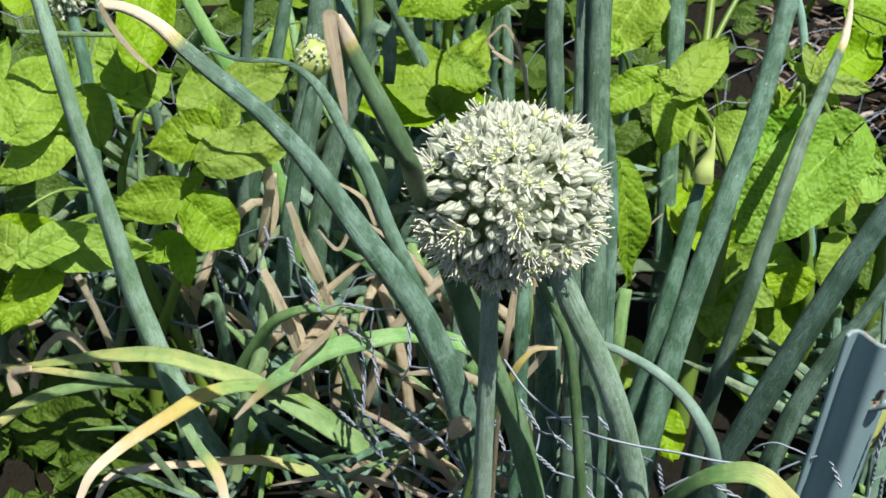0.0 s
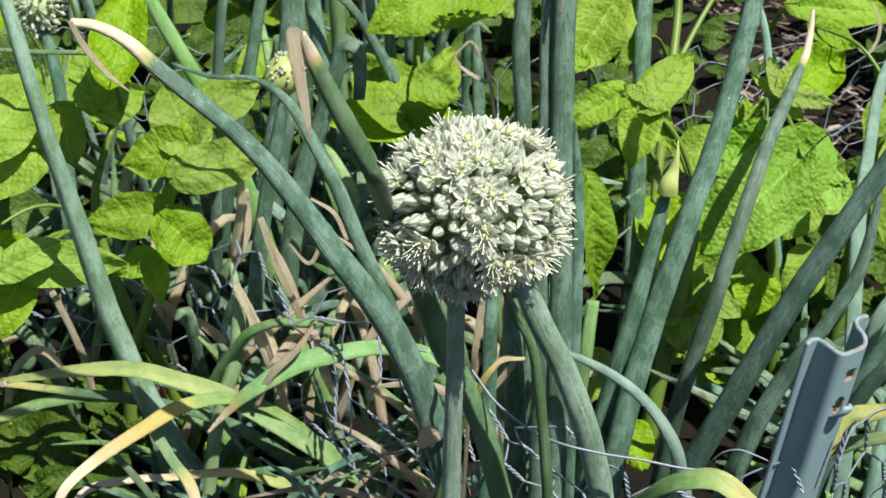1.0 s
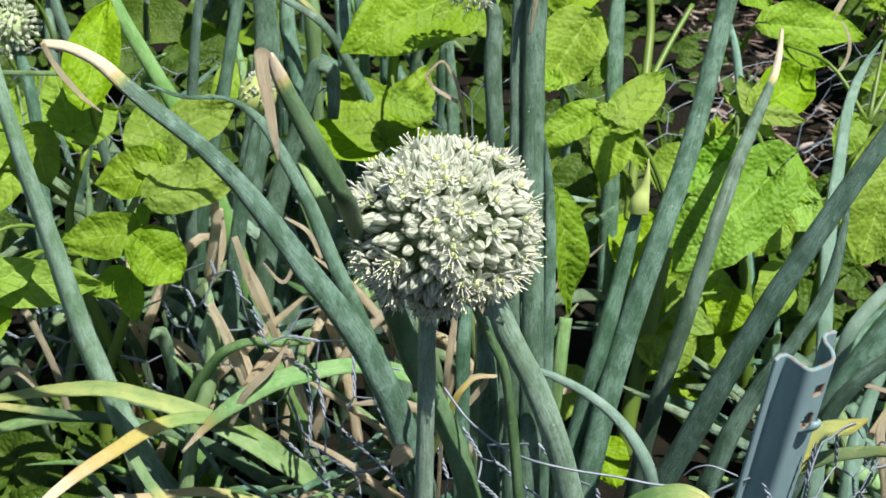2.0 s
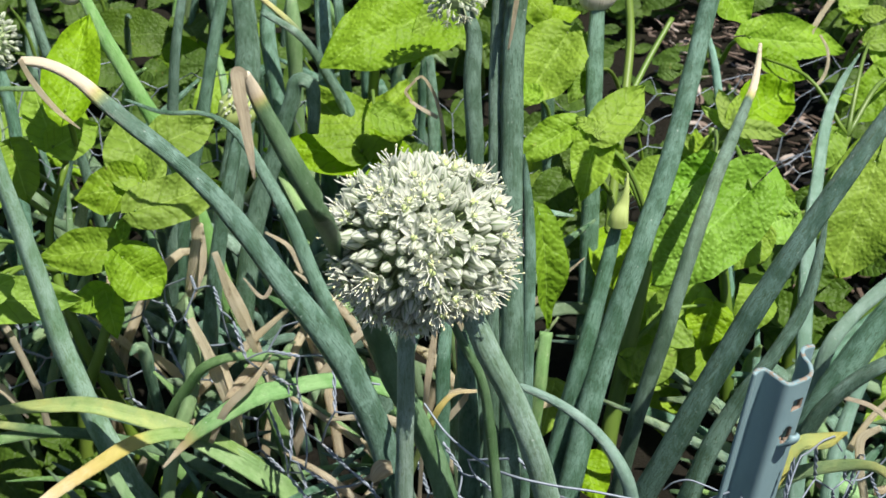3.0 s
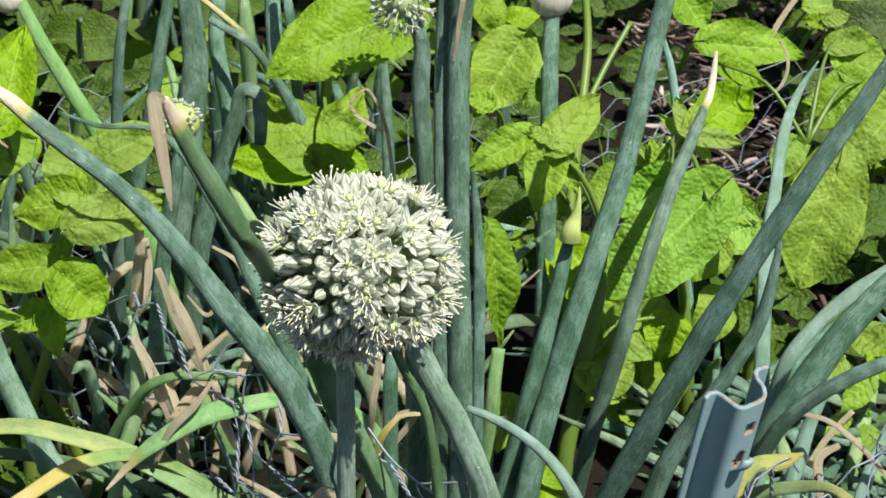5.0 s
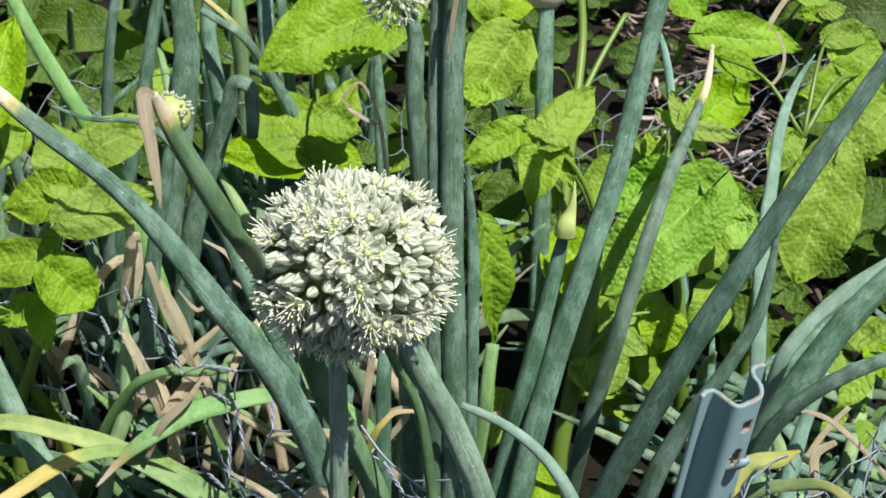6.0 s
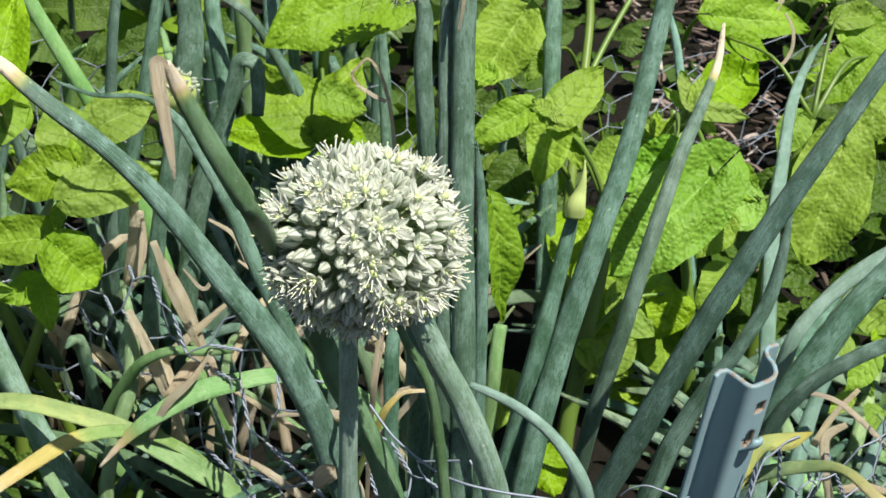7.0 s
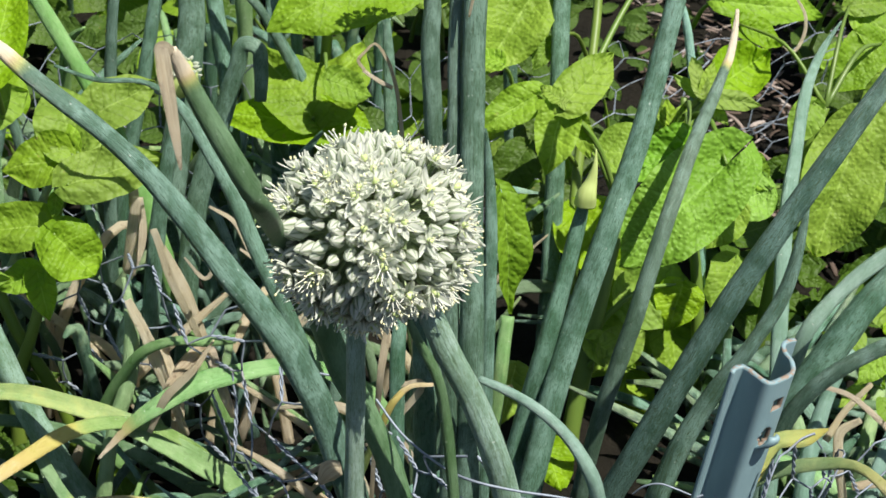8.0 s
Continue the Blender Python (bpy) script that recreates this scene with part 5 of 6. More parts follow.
onion_leaf(fallen, [(-0.1400, 0.2050, 0.1370, 0.00198, 1.00), (-0.1300, 0.1950, 0.1190, 0.00336, 1.00), (-0.1200, 0.1850, 0.0940, 0.00358, 1.00), (-0.1100, 0.1750, 0.0660, 0.00242, 1.00)], seed=311, mat=M_DRY, wobble=0.3, flat=0.45, channel=0.5, twist=1.2, name='dry_leaf', label='long dry tan straw')
onion_leaf(fallen, [(-0.1350, 0.2400, 0.1810, 0.00265, 1.00), (-0.1380, 0.2350, 0.1630, 0.00346, 1.00), (-0.1440, 0.2300, 0.1390, 0.00297, 1.00)], seed=312, mat=M_DRY, wobble=0.3, flat=0.45, channel=0.5, twist=1.2, name='dry_leaf', label='long dry tan straw')
onion_leaf(fallen, [(-0.0930, 0.1800, 0.1210, 0.00154, 1.00), (-0.0890, 0.1750, 0.1010, 0.00313, 1.00), (-0.0830, 0.1700, 0.0820, 0.00237, 1.00)], seed=313, mat=M_DRY, wobble=0.3, flat=0.45, channel=0.5, twist=1.2, name='dry_leaf', label='long dry tan straw')

# ---- potato plants ----
potato_west = thing("potato_plant", "potato plant with bright green quilted leaves", "potato plant", "potato plants")
onion_leaf(potato_west, [(-0.1771, 0.2838, 0.1866, 0.00240, 0), (-0.1845, 0.2663, 0.1572, 0.00274, 0), (-0.2032, 0.2388, 0.0891, 0.00347, 0), (-0.2128, 0.2372, 0.0646, 0.00421, 0), (-0.2208, 0.2359, 0.0000, 0.00464, 0)], name='stem', mat=M_STEM, flat=1.0, sides=8, wobble=0.05)
onion_leaf(potato_west, [(-0.2197, 0.2910, 0.1951, 0.00206, 0), (-0.2306, 0.2701, 0.1598, 0.00257, 0), (-0.2169, 0.2466, 0.1009, 0.00347, 0), (-0.1892, 0.2390, 0.0269, 0.00432, 0), (-0.1860, 0.2381, 0.0000, 0.00475, 0)], name='stem', mat=M_STEM, flat=1.0, sides=8, wobble=0.05)
potato_leaf(potato_west, (-0.2840, 0.2493, 0.2014), (-0.2574, 0.2911, 0.2389), 0.0412, root=(-0.2284, 0.2743, 0.1669), seed=201)
potato_leaf(potato_west, (-0.2171, 0.2556, 0.2248), (-0.2325, 0.2846, 0.2555), 0.0242, root=(-0.2197, 0.2910, 0.1951), seed=202, fold=0.35)
potato_leaf(potato_west, (-0.2015, 0.2274, 0.2593), (-0.1914, 0.2732, 0.3030), 0.0301, root=(-0.2015, 0.2474, 0.2243), seed=203, fold=0.35)
potato_leaf(potato_west, (-0.2149, 0.2417, 0.2307), (-0.1894, 0.2584, 0.2380), 0.0246, root=(-0.2197, 0.2910, 0.1951), seed=204, face=Vector((0.32, -0.75, 0.59)), fold=0.4)
potato_leaf(potato_west, (-0.2458, 0.2717, 0.2166), (-0.2351, 0.2484, 0.1922), 0.0272, root=(-0.2197, 0.2910, 0.1951), seed=205)
potato_leaf(potato_west, (-0.2609, 0.2828, 0.1958), (-0.2861, 0.2672, 0.1840), 0.0210, root=(-0.2241, 0.2826, 0.1810), seed=206)
potato_leaf(potato_west, (-0.2551, 0.2622, 0.1943), (-0.2973, 0.2379, 0.1763), 0.0302, root=(-0.2262, 0.2785, 0.1739), seed=207)
potato_leaf(potato_west, (-0.1668, 0.2551, 0.1990), (-0.1836, 0.2850, 0.2309), 0.0363, root=(-0.1771, 0.2838, 0.1866), seed=208)
potato_leaf(potato_west, (-0.1689, 0.2539, 0.1989), (-0.2079, 0.2462, 0.1968), 0.0307, root=(-0.1771, 0.2838, 0.1866), seed=209)
potato_leaf(potato_west, (-0.1708, 0.2579, 0.1989), (-0.1924, 0.2721, 0.2160), 0.0208, root=(-0.1771, 0.2838, 0.1866), seed=210, fold=0.4)
potato_leaf(potato_west, (-0.1700, 0.2261, 0.1969), (-0.1172, 0.2440, 0.2072), 0.0299, root=(-0.1815, 0.2733, 0.1690), seed=211)
potato_leaf(potato_west, (-0.1665, 0.2900, 0.2035), (-0.1294, 0.3101, 0.2181), 0.0311, root=(-0.1771, 0.2838, 0.1866), seed=212)
potato_leaf(potato_west, (-0.1813, 0.2331, 0.1677), (-0.2293, 0.2269, 0.1684), 0.0287, root=(-0.1882, 0.2608, 0.1436), seed=213)
potato_leaf(potato_west, (-0.1790, 0.2221, 0.1691), (-0.1566, 0.2079, 0.1519), 0.0341, root=(-0.1882, 0.2608, 0.1436), seed=214, blunt=0.5, heart=1.0)
potato_leaf(potato_west, (-0.1900, 0.2294, 0.1405), (-0.2137, 0.2206, 0.1351), 0.0196, root=(-0.1957, 0.2498, 0.1163), seed=215)
potato_leaf(potato_west, (-0.1926, 0.2301, 0.1416), (-0.1850, 0.2100, 0.1207), 0.0175, root=(-0.1957, 0.2498, 0.1163), seed=216)
potato_leaf(potato_west, (-0.2692, 0.1815, 0.1601), (-0.2354, 0.1986, 0.1723), 0.0215, root=(-0.2794, 0.1963, 0.1264), seed=217, blunt=0.5, fold=0.3)
potato_leaf(potato_west, (-0.2586, 0.2012, 0.1517), (-0.2027, 0.2088, 0.1514), 0.0285, root=(-0.2251, 0.2607, 0.1362), seed=218)
potato_leaf(potato_west, (-0.2687, 0.1942, 0.1502), (-0.3013, 0.2058, 0.1662), 0.0260, root=(-0.2251, 0.2607, 0.1362), seed=219, blunt=0.55)
potato_leaf(potato_west, (-0.2625, 0.2019, 0.1435), (-0.2835, 0.1684, 0.1177), 0.0280, root=(-0.2224, 0.2560, 0.1245), seed=220, face=Vector((0.50, -0.70, 0.50)), fold=0.5)
potato_leaf(potato_west, (-0.2896, 0.2136, 0.1621), (-0.2518, 0.2164, 0.1596), 0.0134, root=(-0.2279, 0.2654, 0.1480), seed=221)
potato_leaf(potato_west, (-0.3136, 0.2631, 0.2118), (-0.2941, 0.2972, 0.2426), 0.0279, root=(-0.3183, 0.2749, 0.1744), seed=222)
potato_leaf(potato_west, (-0.1782, 0.2399, 0.1835), (-0.1794, 0.2301, 0.1741), 0.0086, root=(-0.1830, 0.2698, 0.1631), seed=223)
# the next four low leaves have their shade in the colour
potato_leaf(potato_west, (-0.2976, 0.2445, 0.0757), (-0.3220, 0.2342, 0.1204), 0.0310, root=(-0.2967, 0.2467, 0.0387), seed=106, mat=M_LEAF_SHADED)
potato_leaf(potato_west, (-0.2936, 0.2225, 0.0215), (-0.2373, 0.1734, 0.0268), 0.0520, root=(-0.2967, 0.2232, 0.0025), seed=107, mat=M_LEAF_SHADED)
potato_leaf(potato_west, (-0.3185, 0.2031, -0.0083), (-0.2813, 0.1605, 0.0069), 0.0416, seed=108, mat=M_LEAF_SHADED)
potato_leaf(potato_west, (-0.2438, 0.2012, -0.0112), (-0.2678, 0.1587, 0.0041), 0.0416, seed=109, mat=M_LEAF_SHADED)
potato_leaf(potato_west, (-0.1621, 0.2147, 0.0096), (-0.1426, 0.1642, 0.0126), 0.0243, seed=110)
potato_north = thing("potato_plant", "potato plant with large pointed sunlit leaves", "potato plant", "potato plants")
onion_leaf(potato_north, [(-0.0273, 0.4574, 0.2406, 0.00313, 0), (-0.0326, 0.4503, 0.1754, 0.00362, 0), (-0.0381, 0.4393, 0.1037, 0.00454, 0), (-0.0408, 0.4340, 0.0000, 0.00499, 0)], name='stem', mat=M_STEM, flat=1.0, sides=8, wobble=0.05)
potato_leaf(potato_north, (0.0147, 0.3082, 0.2918), (-0.0620, 0.2723, 0.2672), 0.0540, root=(0.0251, 0.3331, 0.2651), seed=224, droop=0.05, heart=0.9)
potato_leaf(potato_north, (0.0125, 0.3112, 0.2934), (-0.0080, 0.2791, 0.2647), 0.0198, root=(0.0176, 0.3392, 0.2706), seed=225)
potato_leaf(potato_north, (-0.0407, 0.3922, 0.1461), (-0.0762, 0.4279, 0.1863), 0.0458, root=(-0.0359, 0.4437, 0.1324), seed=226)
potato_leaf(potato_north, (-0.0385, 0.3993, 0.1453), (-0.0105, 0.4410, 0.1825), 0.0486, root=(-0.0359, 0.4437, 0.1324), seed=227, face=Vector((-0.55, -0.80, 0.20)))
potato_leaf(potato_north, (-0.0148, 0.3948, 0.1407), (-0.1089, 0.3952, 0.1544), 0.0355, root=(-0.0370, 0.4415, 0.1180), seed=228)
potato_leaf(potato_north, (-0.0328, 0.3869, 0.1786), (-0.0029, 0.3831, 0.1707), 0.0234, root=(-0.0337, 0.4481, 0.1611), seed=229)
potato_leaf(potato_north, (-0.0267, 0.4135, 0.2680), (0.0214, 0.4266, 0.2741), 0.0300, root=(-0.0273, 0.4574, 0.2406), seed=230)
potato_mid = thing("potato_plant", "potato plant with a tuft of young leaves behind the stalks", "potato plant", "potato plants")
onion_leaf(potato_mid, [(0.1492, 0.4800, 0.2387, 0.00281, 0), (0.1511, 0.4612, 0.2078, 0.00301, 0), (0.1441, 0.4244, 0.1678, 0.00318, 0), (0.1313, 0.3721, 0.1019, 0.00354, 0), (0.1253, 0.3270, 0.0377, 0.00391, 0), (0.1243, 0.3193, 0.0000, 0.00430, 0)], name='stem', mat=M_STEM, flat=1.0, sides=8, wobble=0.05)
onion_leaf(potato_mid, [(0.1862, 0.4895, 0.2043, 0.00186, 0), (0.1673, 0.4652, 0.1839, 0.00204, 0), (0.1458, 0.4322, 0.1596, 0.00221, 0)], name='stem', mat=M_STEM, flat=1.0, sides=8, wobble=0.05)
onion_leaf(potato_mid, [(0.1432, 0.2805, 0.1429, 0.00391, 0), (0.1337, 0.2606, 0.1094, 0.00462, 0), (0.1239, 0.2441, 0.0602, 0.00539, 0), (0.1159, 0.2307, 0.0162, 0.00582, 0), (0.1149, 0.2291, 0.0000, 0.00640, 0)], name='stem', mat=M_STEM, flat=1.0, sides=8, wobble=0.05)
potato_leaf(potato_mid, (0.0959, 0.3798, 0.2414), (0.0631, 0.3406, 0.2073), 0.0427, root=(0.1023, 0.4075, 0.2180), seed=231)
potato_leaf(potato_mid, (0.0635, 0.4114, 0.2662), (0.0851, 0.3887, 0.2408), 0.0275, root=(0.0570, 0.4381, 0.2438), seed=232)
potato_leaf(potato_mid, (0.0954, 0.3197, 0.2030), (0.0556, 0.3004, 0.1895), 0.0231, root=(0.1432, 0.2805, 0.1429), seed=233, fold=0.35)
potato_leaf(potato_mid, (0.1036, 0.2856, 0.2112), (0.1384, 0.3146, 0.2348), 0.0268, root=(0.1432, 0.2805, 0.1429), seed=234)
potato_leaf(potato_mid, (0.1042, 0.2895, 0.2099), (0.0946, 0.2607, 0.1828), 0.0258, root=(0.1432, 0.2805, 0.1429), seed=235, heart=0.9)
potato_leaf(potato_mid, (0.1073, 0.3671, 0.2153), (0.0954, 0.3530, 0.2030), 0.0139, root=(0.1441, 0.4244, 0.1678), seed=236)
potato_leaf(potato_mid, (0.0741, 0.3375, 0.2133), (0.0566, 0.3425, 0.2206), 0.0135, root=(0.0849, 0.3545, 0.1788), seed=237)
potato_leaf(potato_mid, (0.1091, 0.2936, 0.2030), (0.1224, 0.2764, 0.1842), 0.0158, root=(0.1432, 0.2805, 0.1429), seed=238, fold=0.4)
potato_leaf(potato_mid, (0.1026, 0.2872, 0.2150), (0.0917, 0.2928, 0.2221), 0.0102, root=(0.1432, 0.2805, 0.1429), seed=239, young=True)
potato_leaf(potato_mid, (0.1032, 0.2916, 0.2134), (0.1123, 0.2984, 0.2189), 0.0096, root=(0.1432, 0.2805, 0.1429), seed=240, young=True)
potato_leaf(potato_mid, (0.1021, 0.2854, 0.2144), (0.1116, 0.2846, 0.2123), 0.0075, root=(0.1432, 0.2805, 0.1429), seed=241, young=True)
potato_leaf(potato_mid, (0.0569, 0.1702, 0.2235), (0.0697, 0.1496, 0.1622), 0.0216, root=(0.0546, 0.1940, 0.2046), seed=242, face=Vector((0.57, -0.73, 0.37)), fold=0.5)
# shade behind the stalks is painted into the colour of these two
potato_leaf(potato_mid, (0.0950, 0.3532, 0.1483), (0.0729, 0.3269, 0.1255), 0.0297, root=(0.1339, 0.3826, 0.1151), seed=243, mat=M_LEAF_SHADED)
potato_leaf(potato_mid, (0.0952, 0.3745, 0.1496), (0.1201, 0.3456, 0.1176), 0.0266, root=(0.1364, 0.3930, 0.1283), seed=244, mat=M_LEAF_SHADED)
potato_leaf(potato_mid, (0.1457, 0.2629, 0.0883), (0.1946, 0.2772, 0.0955), 0.0428, root=(0.1259, 0.2474, 0.0700), seed=281, blunt=0.6)
potato_leaf(potato_mid, (0.1299, 0.2655, 0.0835), (0.1586, 0.2846, 0.0983), 0.0239, root=(0.1259, 0.2474, 0.0700), seed=282)
potato_leaf(potato_mid, (0.1314, 0.2328, 0.0706), (0.1595, 0.2472, 0.0808), 0.0249, root=(0.1223, 0.2414, 0.0514), seed=283)
potato_leaf(potato_mid, (0.1231, 0.2397, 0.0787), (0.1529, 0.2303, 0.0652), 0.0212, root=(0.1239, 0.2441, 0.0602), seed=284)
potato_leaf(potato_mid, (0.1837, 0.2707, 0.0984), (0.1743, 0.2494, 0.0788), 0.0289, root=(0.1278, 0.2507, 0.0799), seed=285)
potato_leaf(potato_mid, (0.1263, 0.3398, 0.1120), (0.1473, 0.2884, 0.0819), 0.0451, seed=128)
potato_leaf(potato_mid, (0.1579, 0.3095, 0.0857), (0.1829, 0.2746, 0.0727), 0.0484, seed=129, roll=-0.2)
potato_leaf(potato_mid, (0.1767, 0.3067, 0.0826), (0.1388, 0.2765, 0.0723), 0.0410, seed=130)
potato_leaf(potato_mid, (0.1649, 0.2896, 0.0535), (0.1309, 0.2578, 0.0408), 0.0372, seed=131)
potato_leaf(potato_mid, (0.1838, 0.2927, 0.0601), (0.1859, 0.2516, 0.0349), 0.0335, seed=132)
potato_leaf(potato_mid, (0.1551, 0.2853, 0.0243), (0.1644, 0.2416, 0.0061), 0.0300, seed=133)
potato_leaf(potato_mid, (0.0808, 0.2441, 0.0568), (0.0709, 0.2104, 0.0429), 0.0249, seed=134)
potato_leaf(potato_mid, (0.0980, 0.2191, 0.0169), (0.1053, 0.1871, 0.0071), 0.0284, seed=135)
onion_leaf(potato_mid, [(0.0520, 0.1962, 0.2090, 0.00157, 0.10), (0.0630, 0.1964, 0.2101, 0.00219, 0.12), (0.0799, 0.1947, 0.2087, 0.00063, 0.15)], seed=136, mat=M_PALE, name='tendril', flat=0.4)
onion_leaf(potato_mid, [(0.0647, 0.1709, 0.1471, 0.00381, 0.10), (0.0611, 0.1579, 0.1254, 0.00412, 0.10), (0.0586, 0.1536, 0.0968, 0.00418, 0.10), (0.0532, 0.1444, -0.0050, 0.00460, 0.00)], seed=137, mat=M_STRAP)
potato_east = thing("potato_plant", "potato plant with a broad wrinkled leaf and fine young shoots", "potato plant", "potato plants")
onion_leaf(potato_east, [(0.1791, 0.3050, 0.2074, 0.00211, 0), (0.1792, 0.2974, 0.1735, 0.00249, 0), (0.1922, 0.2878, 0.1164, 0.00327, 0), (0.1986, 0.2708, 0.0570, 0.00444, 0), (0.2007, 0.2655, 0.0000, 0.00489, 0)], name='stem', mat=M_STEM, flat=1.0, sides=8, wobble=0.05)
onion_leaf(potato_east, [(0.2734, 0.3277, 0.1886, 0.00291, 0), (0.2577, 0.3134, 0.1425, 0.00368, 0), (0.2520, 0.3054, 0.0864, 0.00452, 0), (0.2491, 0.3013, 0.0000, 0.00497, 0)], name='stem', mat=M_STEM, flat=1.0, sides=8, wobble=0.05)
potato_leaf(potato_east, (0.1669, 0.2333, 0.2164), (0.1308, 0.2168, 0.2052), 0.0271, root=(0.1791, 0.3035, 0.2006), seed=247, mat=M_LEAF_QUILTED, quilt=0.05, heart=0.8)
potato_leaf(potato_east, (0.1872, 0.2224, 0.2110), (0.1262, 0.1782, 0.1760), 0.0503, root=(0.1791, 0.3020, 0.1938), seed=248, mat=M_LEAF_QUILTED, quilt=0.05, heart=1.0, blunt=0.6)
potato_leaf(potato_east, (0.1678, 0.2416, 0.2088), (0.1942, 0.2384, 0.2018), 0.0166, root=(0.1791, 0.3020, 0.1938), seed=249, mat=M_LEAF_QUILTED, quilt=0.05)
potato_leaf(potato_east, (0.2376, 0.2957, 0.1497), (0.2042, 0.2843, 0.1432), 0.0319, root=(0.2566, 0.3118, 0.1313), seed=250, mat=M_LEAF_QUILTED, quilt=0.04)
potato_leaf(potato_east, (0.2203, 0.3057, 0.1632), (0.2355, 0.2943, 0.1497), 0.0218, root=(0.1844, 0.2936, 0.1507), seed=251)
potato_leaf(potato_east, (0.2098, 0.2702, 0.1544), (0.1899, 0.2499, 0.1371), 0.0245, root=(0.1870, 0.2916, 0.1392), seed=252)
potato_leaf(potato_east, (0.2245, 0.4187, 0.2195), (0.2993, 0.4213, 0.2115), 0.0318, root=(0.2126, 0.4383, 0.1908), seed=253, fold=0.35)
potato_leaf(potato_east, (0.2127, 0.3497, 0.1929), (0.2483, 0.3704, 0.2083), 0.0361, root=(0.1792, 0.2989, 0.1803), seed=254, fold=0.3)
potato_leaf(potato_east, (0.2268, 0.3834, 0.2196), (0.2588, 0.3766, 0.2085), 0.0199, root=(0.2734, 0.3277, 0.1886), seed=255)
potato_leaf(potato_east, (0.3094, 0.4293, 0.2271), (0.2928, 0.4307, 0.2308), 0.0121, root=(0.3210, 0.4483, 0.1944), seed=256)
potato_leaf(potato_east, (0.3075, 0.4268, 0.2298), (0.3268, 0.4332, 0.2335), 0.0129, root=(0.2963, 0.4430, 0.1977), seed=257)
potato_leaf(potato_east, (0.3043, 0.4053, 0.2209), (0.3440, 0.4147, 0.2246), 0.0192, root=(0.2734, 0.3277, 0.1886), seed=258, fold=0.4)
potato_leaf(potato_east, (0.3129, 0.4083, 0.2154), (0.3517, 0.3917, 0.1937), 0.0368, root=(0.3031, 0.4324, 0.1909), seed=259)
potato_leaf(potato_east, (0.3275, 0.3927, 0.2015), (0.2911, 0.3675, 0.1818), 0.0377, root=(0.2734, 0.3277, 0.1886), seed=260)
potato_leaf(potato_east, (0.3470, 0.3748, 0.1889), (0.3100, 0.3455, 0.1653), 0.0383, root=(0.3555, 0.4014, 0.1643), seed=261)
potato_leaf(potato_east, (0.2086, 0.4491, 0.2458), (0.2288, 0.4309, 0.2250), 0.0341, root=(0.2015, 0.4755, 0.2231), seed=262)
potato_leaf(potato_east, (0.3018, 0.4524, 0.2532), (0.3455, 0.4476, 0.2423), 0.0287, root=(0.2902, 0.4737, 0.2261), seed=263)
potato_leaf(potato_east, (0.2863, 0.3025, 0.1847), (0.2603, 0.2577, 0.1262), 0.0508, root=(0.2671, 0.3220, 0.1702), seed=264, face=Vector((-0.10, -0.77, 0.63)), heart=1.0, blunt=0.55)
potato_leaf(potato_east, (0.2629, 0.3199, 0.1959), (0.2476, 0.3002, 0.1787), 0.0219, root=(0.2703, 0.3248, 0.1794), seed=265)
potato_leaf(potato_east, (0.2984, 0.3082, 0.1774), (0.2924, 0.2919, 0.1622), 0.0148, root=(0.2640, 0.3191, 0.1609), seed=266)
potato_leaf(potato_east, (0.1906, 0.3050, 0.2065), (0.1739, 0.3150, 0.2188), 0.0099, root=(0.1791, 0.3020, 0.1938), seed=267, young=True)
potato_leaf(potato_east, (0.1881, 0.3013, 0.2107), (0.1849, 0.3187, 0.2283), 0.0120, root=(0.1791, 0.3020, 0.1938), seed=268, young=True)
potato_leaf(potato_east, (0.1888, 0.3015, 0.2106), (0.1991, 0.3185, 0.2259), 0.0092, root=(0.1791, 0.3020, 0.1938), seed=269, young=True)
potato_leaf(potato_east, (0.1938, 0.3096, 0.2049), (0.2299, 0.3104, 0.2006), 0.0136, root=(0.1792, 0.3004, 0.1871), seed=270, young=True)
potato_leaf(potato_east, (0.1960, 0.3145, 0.1999), (0.2088, 0.3055, 0.1893), 0.0100, root=(0.1792, 0.3004, 0.1871), seed=271, young=True)
potato_leaf(potato_east, (0.1648, 0.2803, 0.2029), (0.1560, 0.2897, 0.2134), 0.0076, root=(0.1792, 0.3004, 0.1871), seed=272, young=True, fold=0.45)
potato_leaf(potato_east, (0.1659, 0.2789, 0.2028), (0.1657, 0.2911, 0.2148), 0.0089, root=(0.1792, 0.3004, 0.1871), seed=273, young=True, fold=0.45)
potato_leaf(potato_east, (0.1674, 0.2795, 0.2025), (0.1782, 0.2905, 0.2118), 0.0083, root=(0.1792, 0.3004, 0.1871), seed=274, young=True, fold=0.45)
potato_leaf(potato_east, (0.1658, 0.2837, 0.1987), (0.1528, 0.2863, 0.2030), 0.0076, root=(0.1792, 0.2989, 0.1803), seed=275, young=True, fold=0.45)
potato_leaf(potato_east, (0.1693, 0.2836, 0.1980), (0.1800, 0.2864, 0.1993), 0.0083, root=(0.1792, 0.2989, 0.1803), seed=276, young=True, fold=0.45)
potato_leaf(potato_east, (0.1675, 0.2877, 0.1950), (0.1572, 0.2823, 0.1911), 0.0090, root=(0.1792, 0.2989, 0.1803), seed=277, young=True, fold=0.45)
potato_leaf(potato_east, (0.1704, 0.2878, 0.1941), (0.1768, 0.2822, 0.1877), 0.0097, root=(0.1792, 0.2989, 0.1803), seed=278, young=True, fold=0.45)
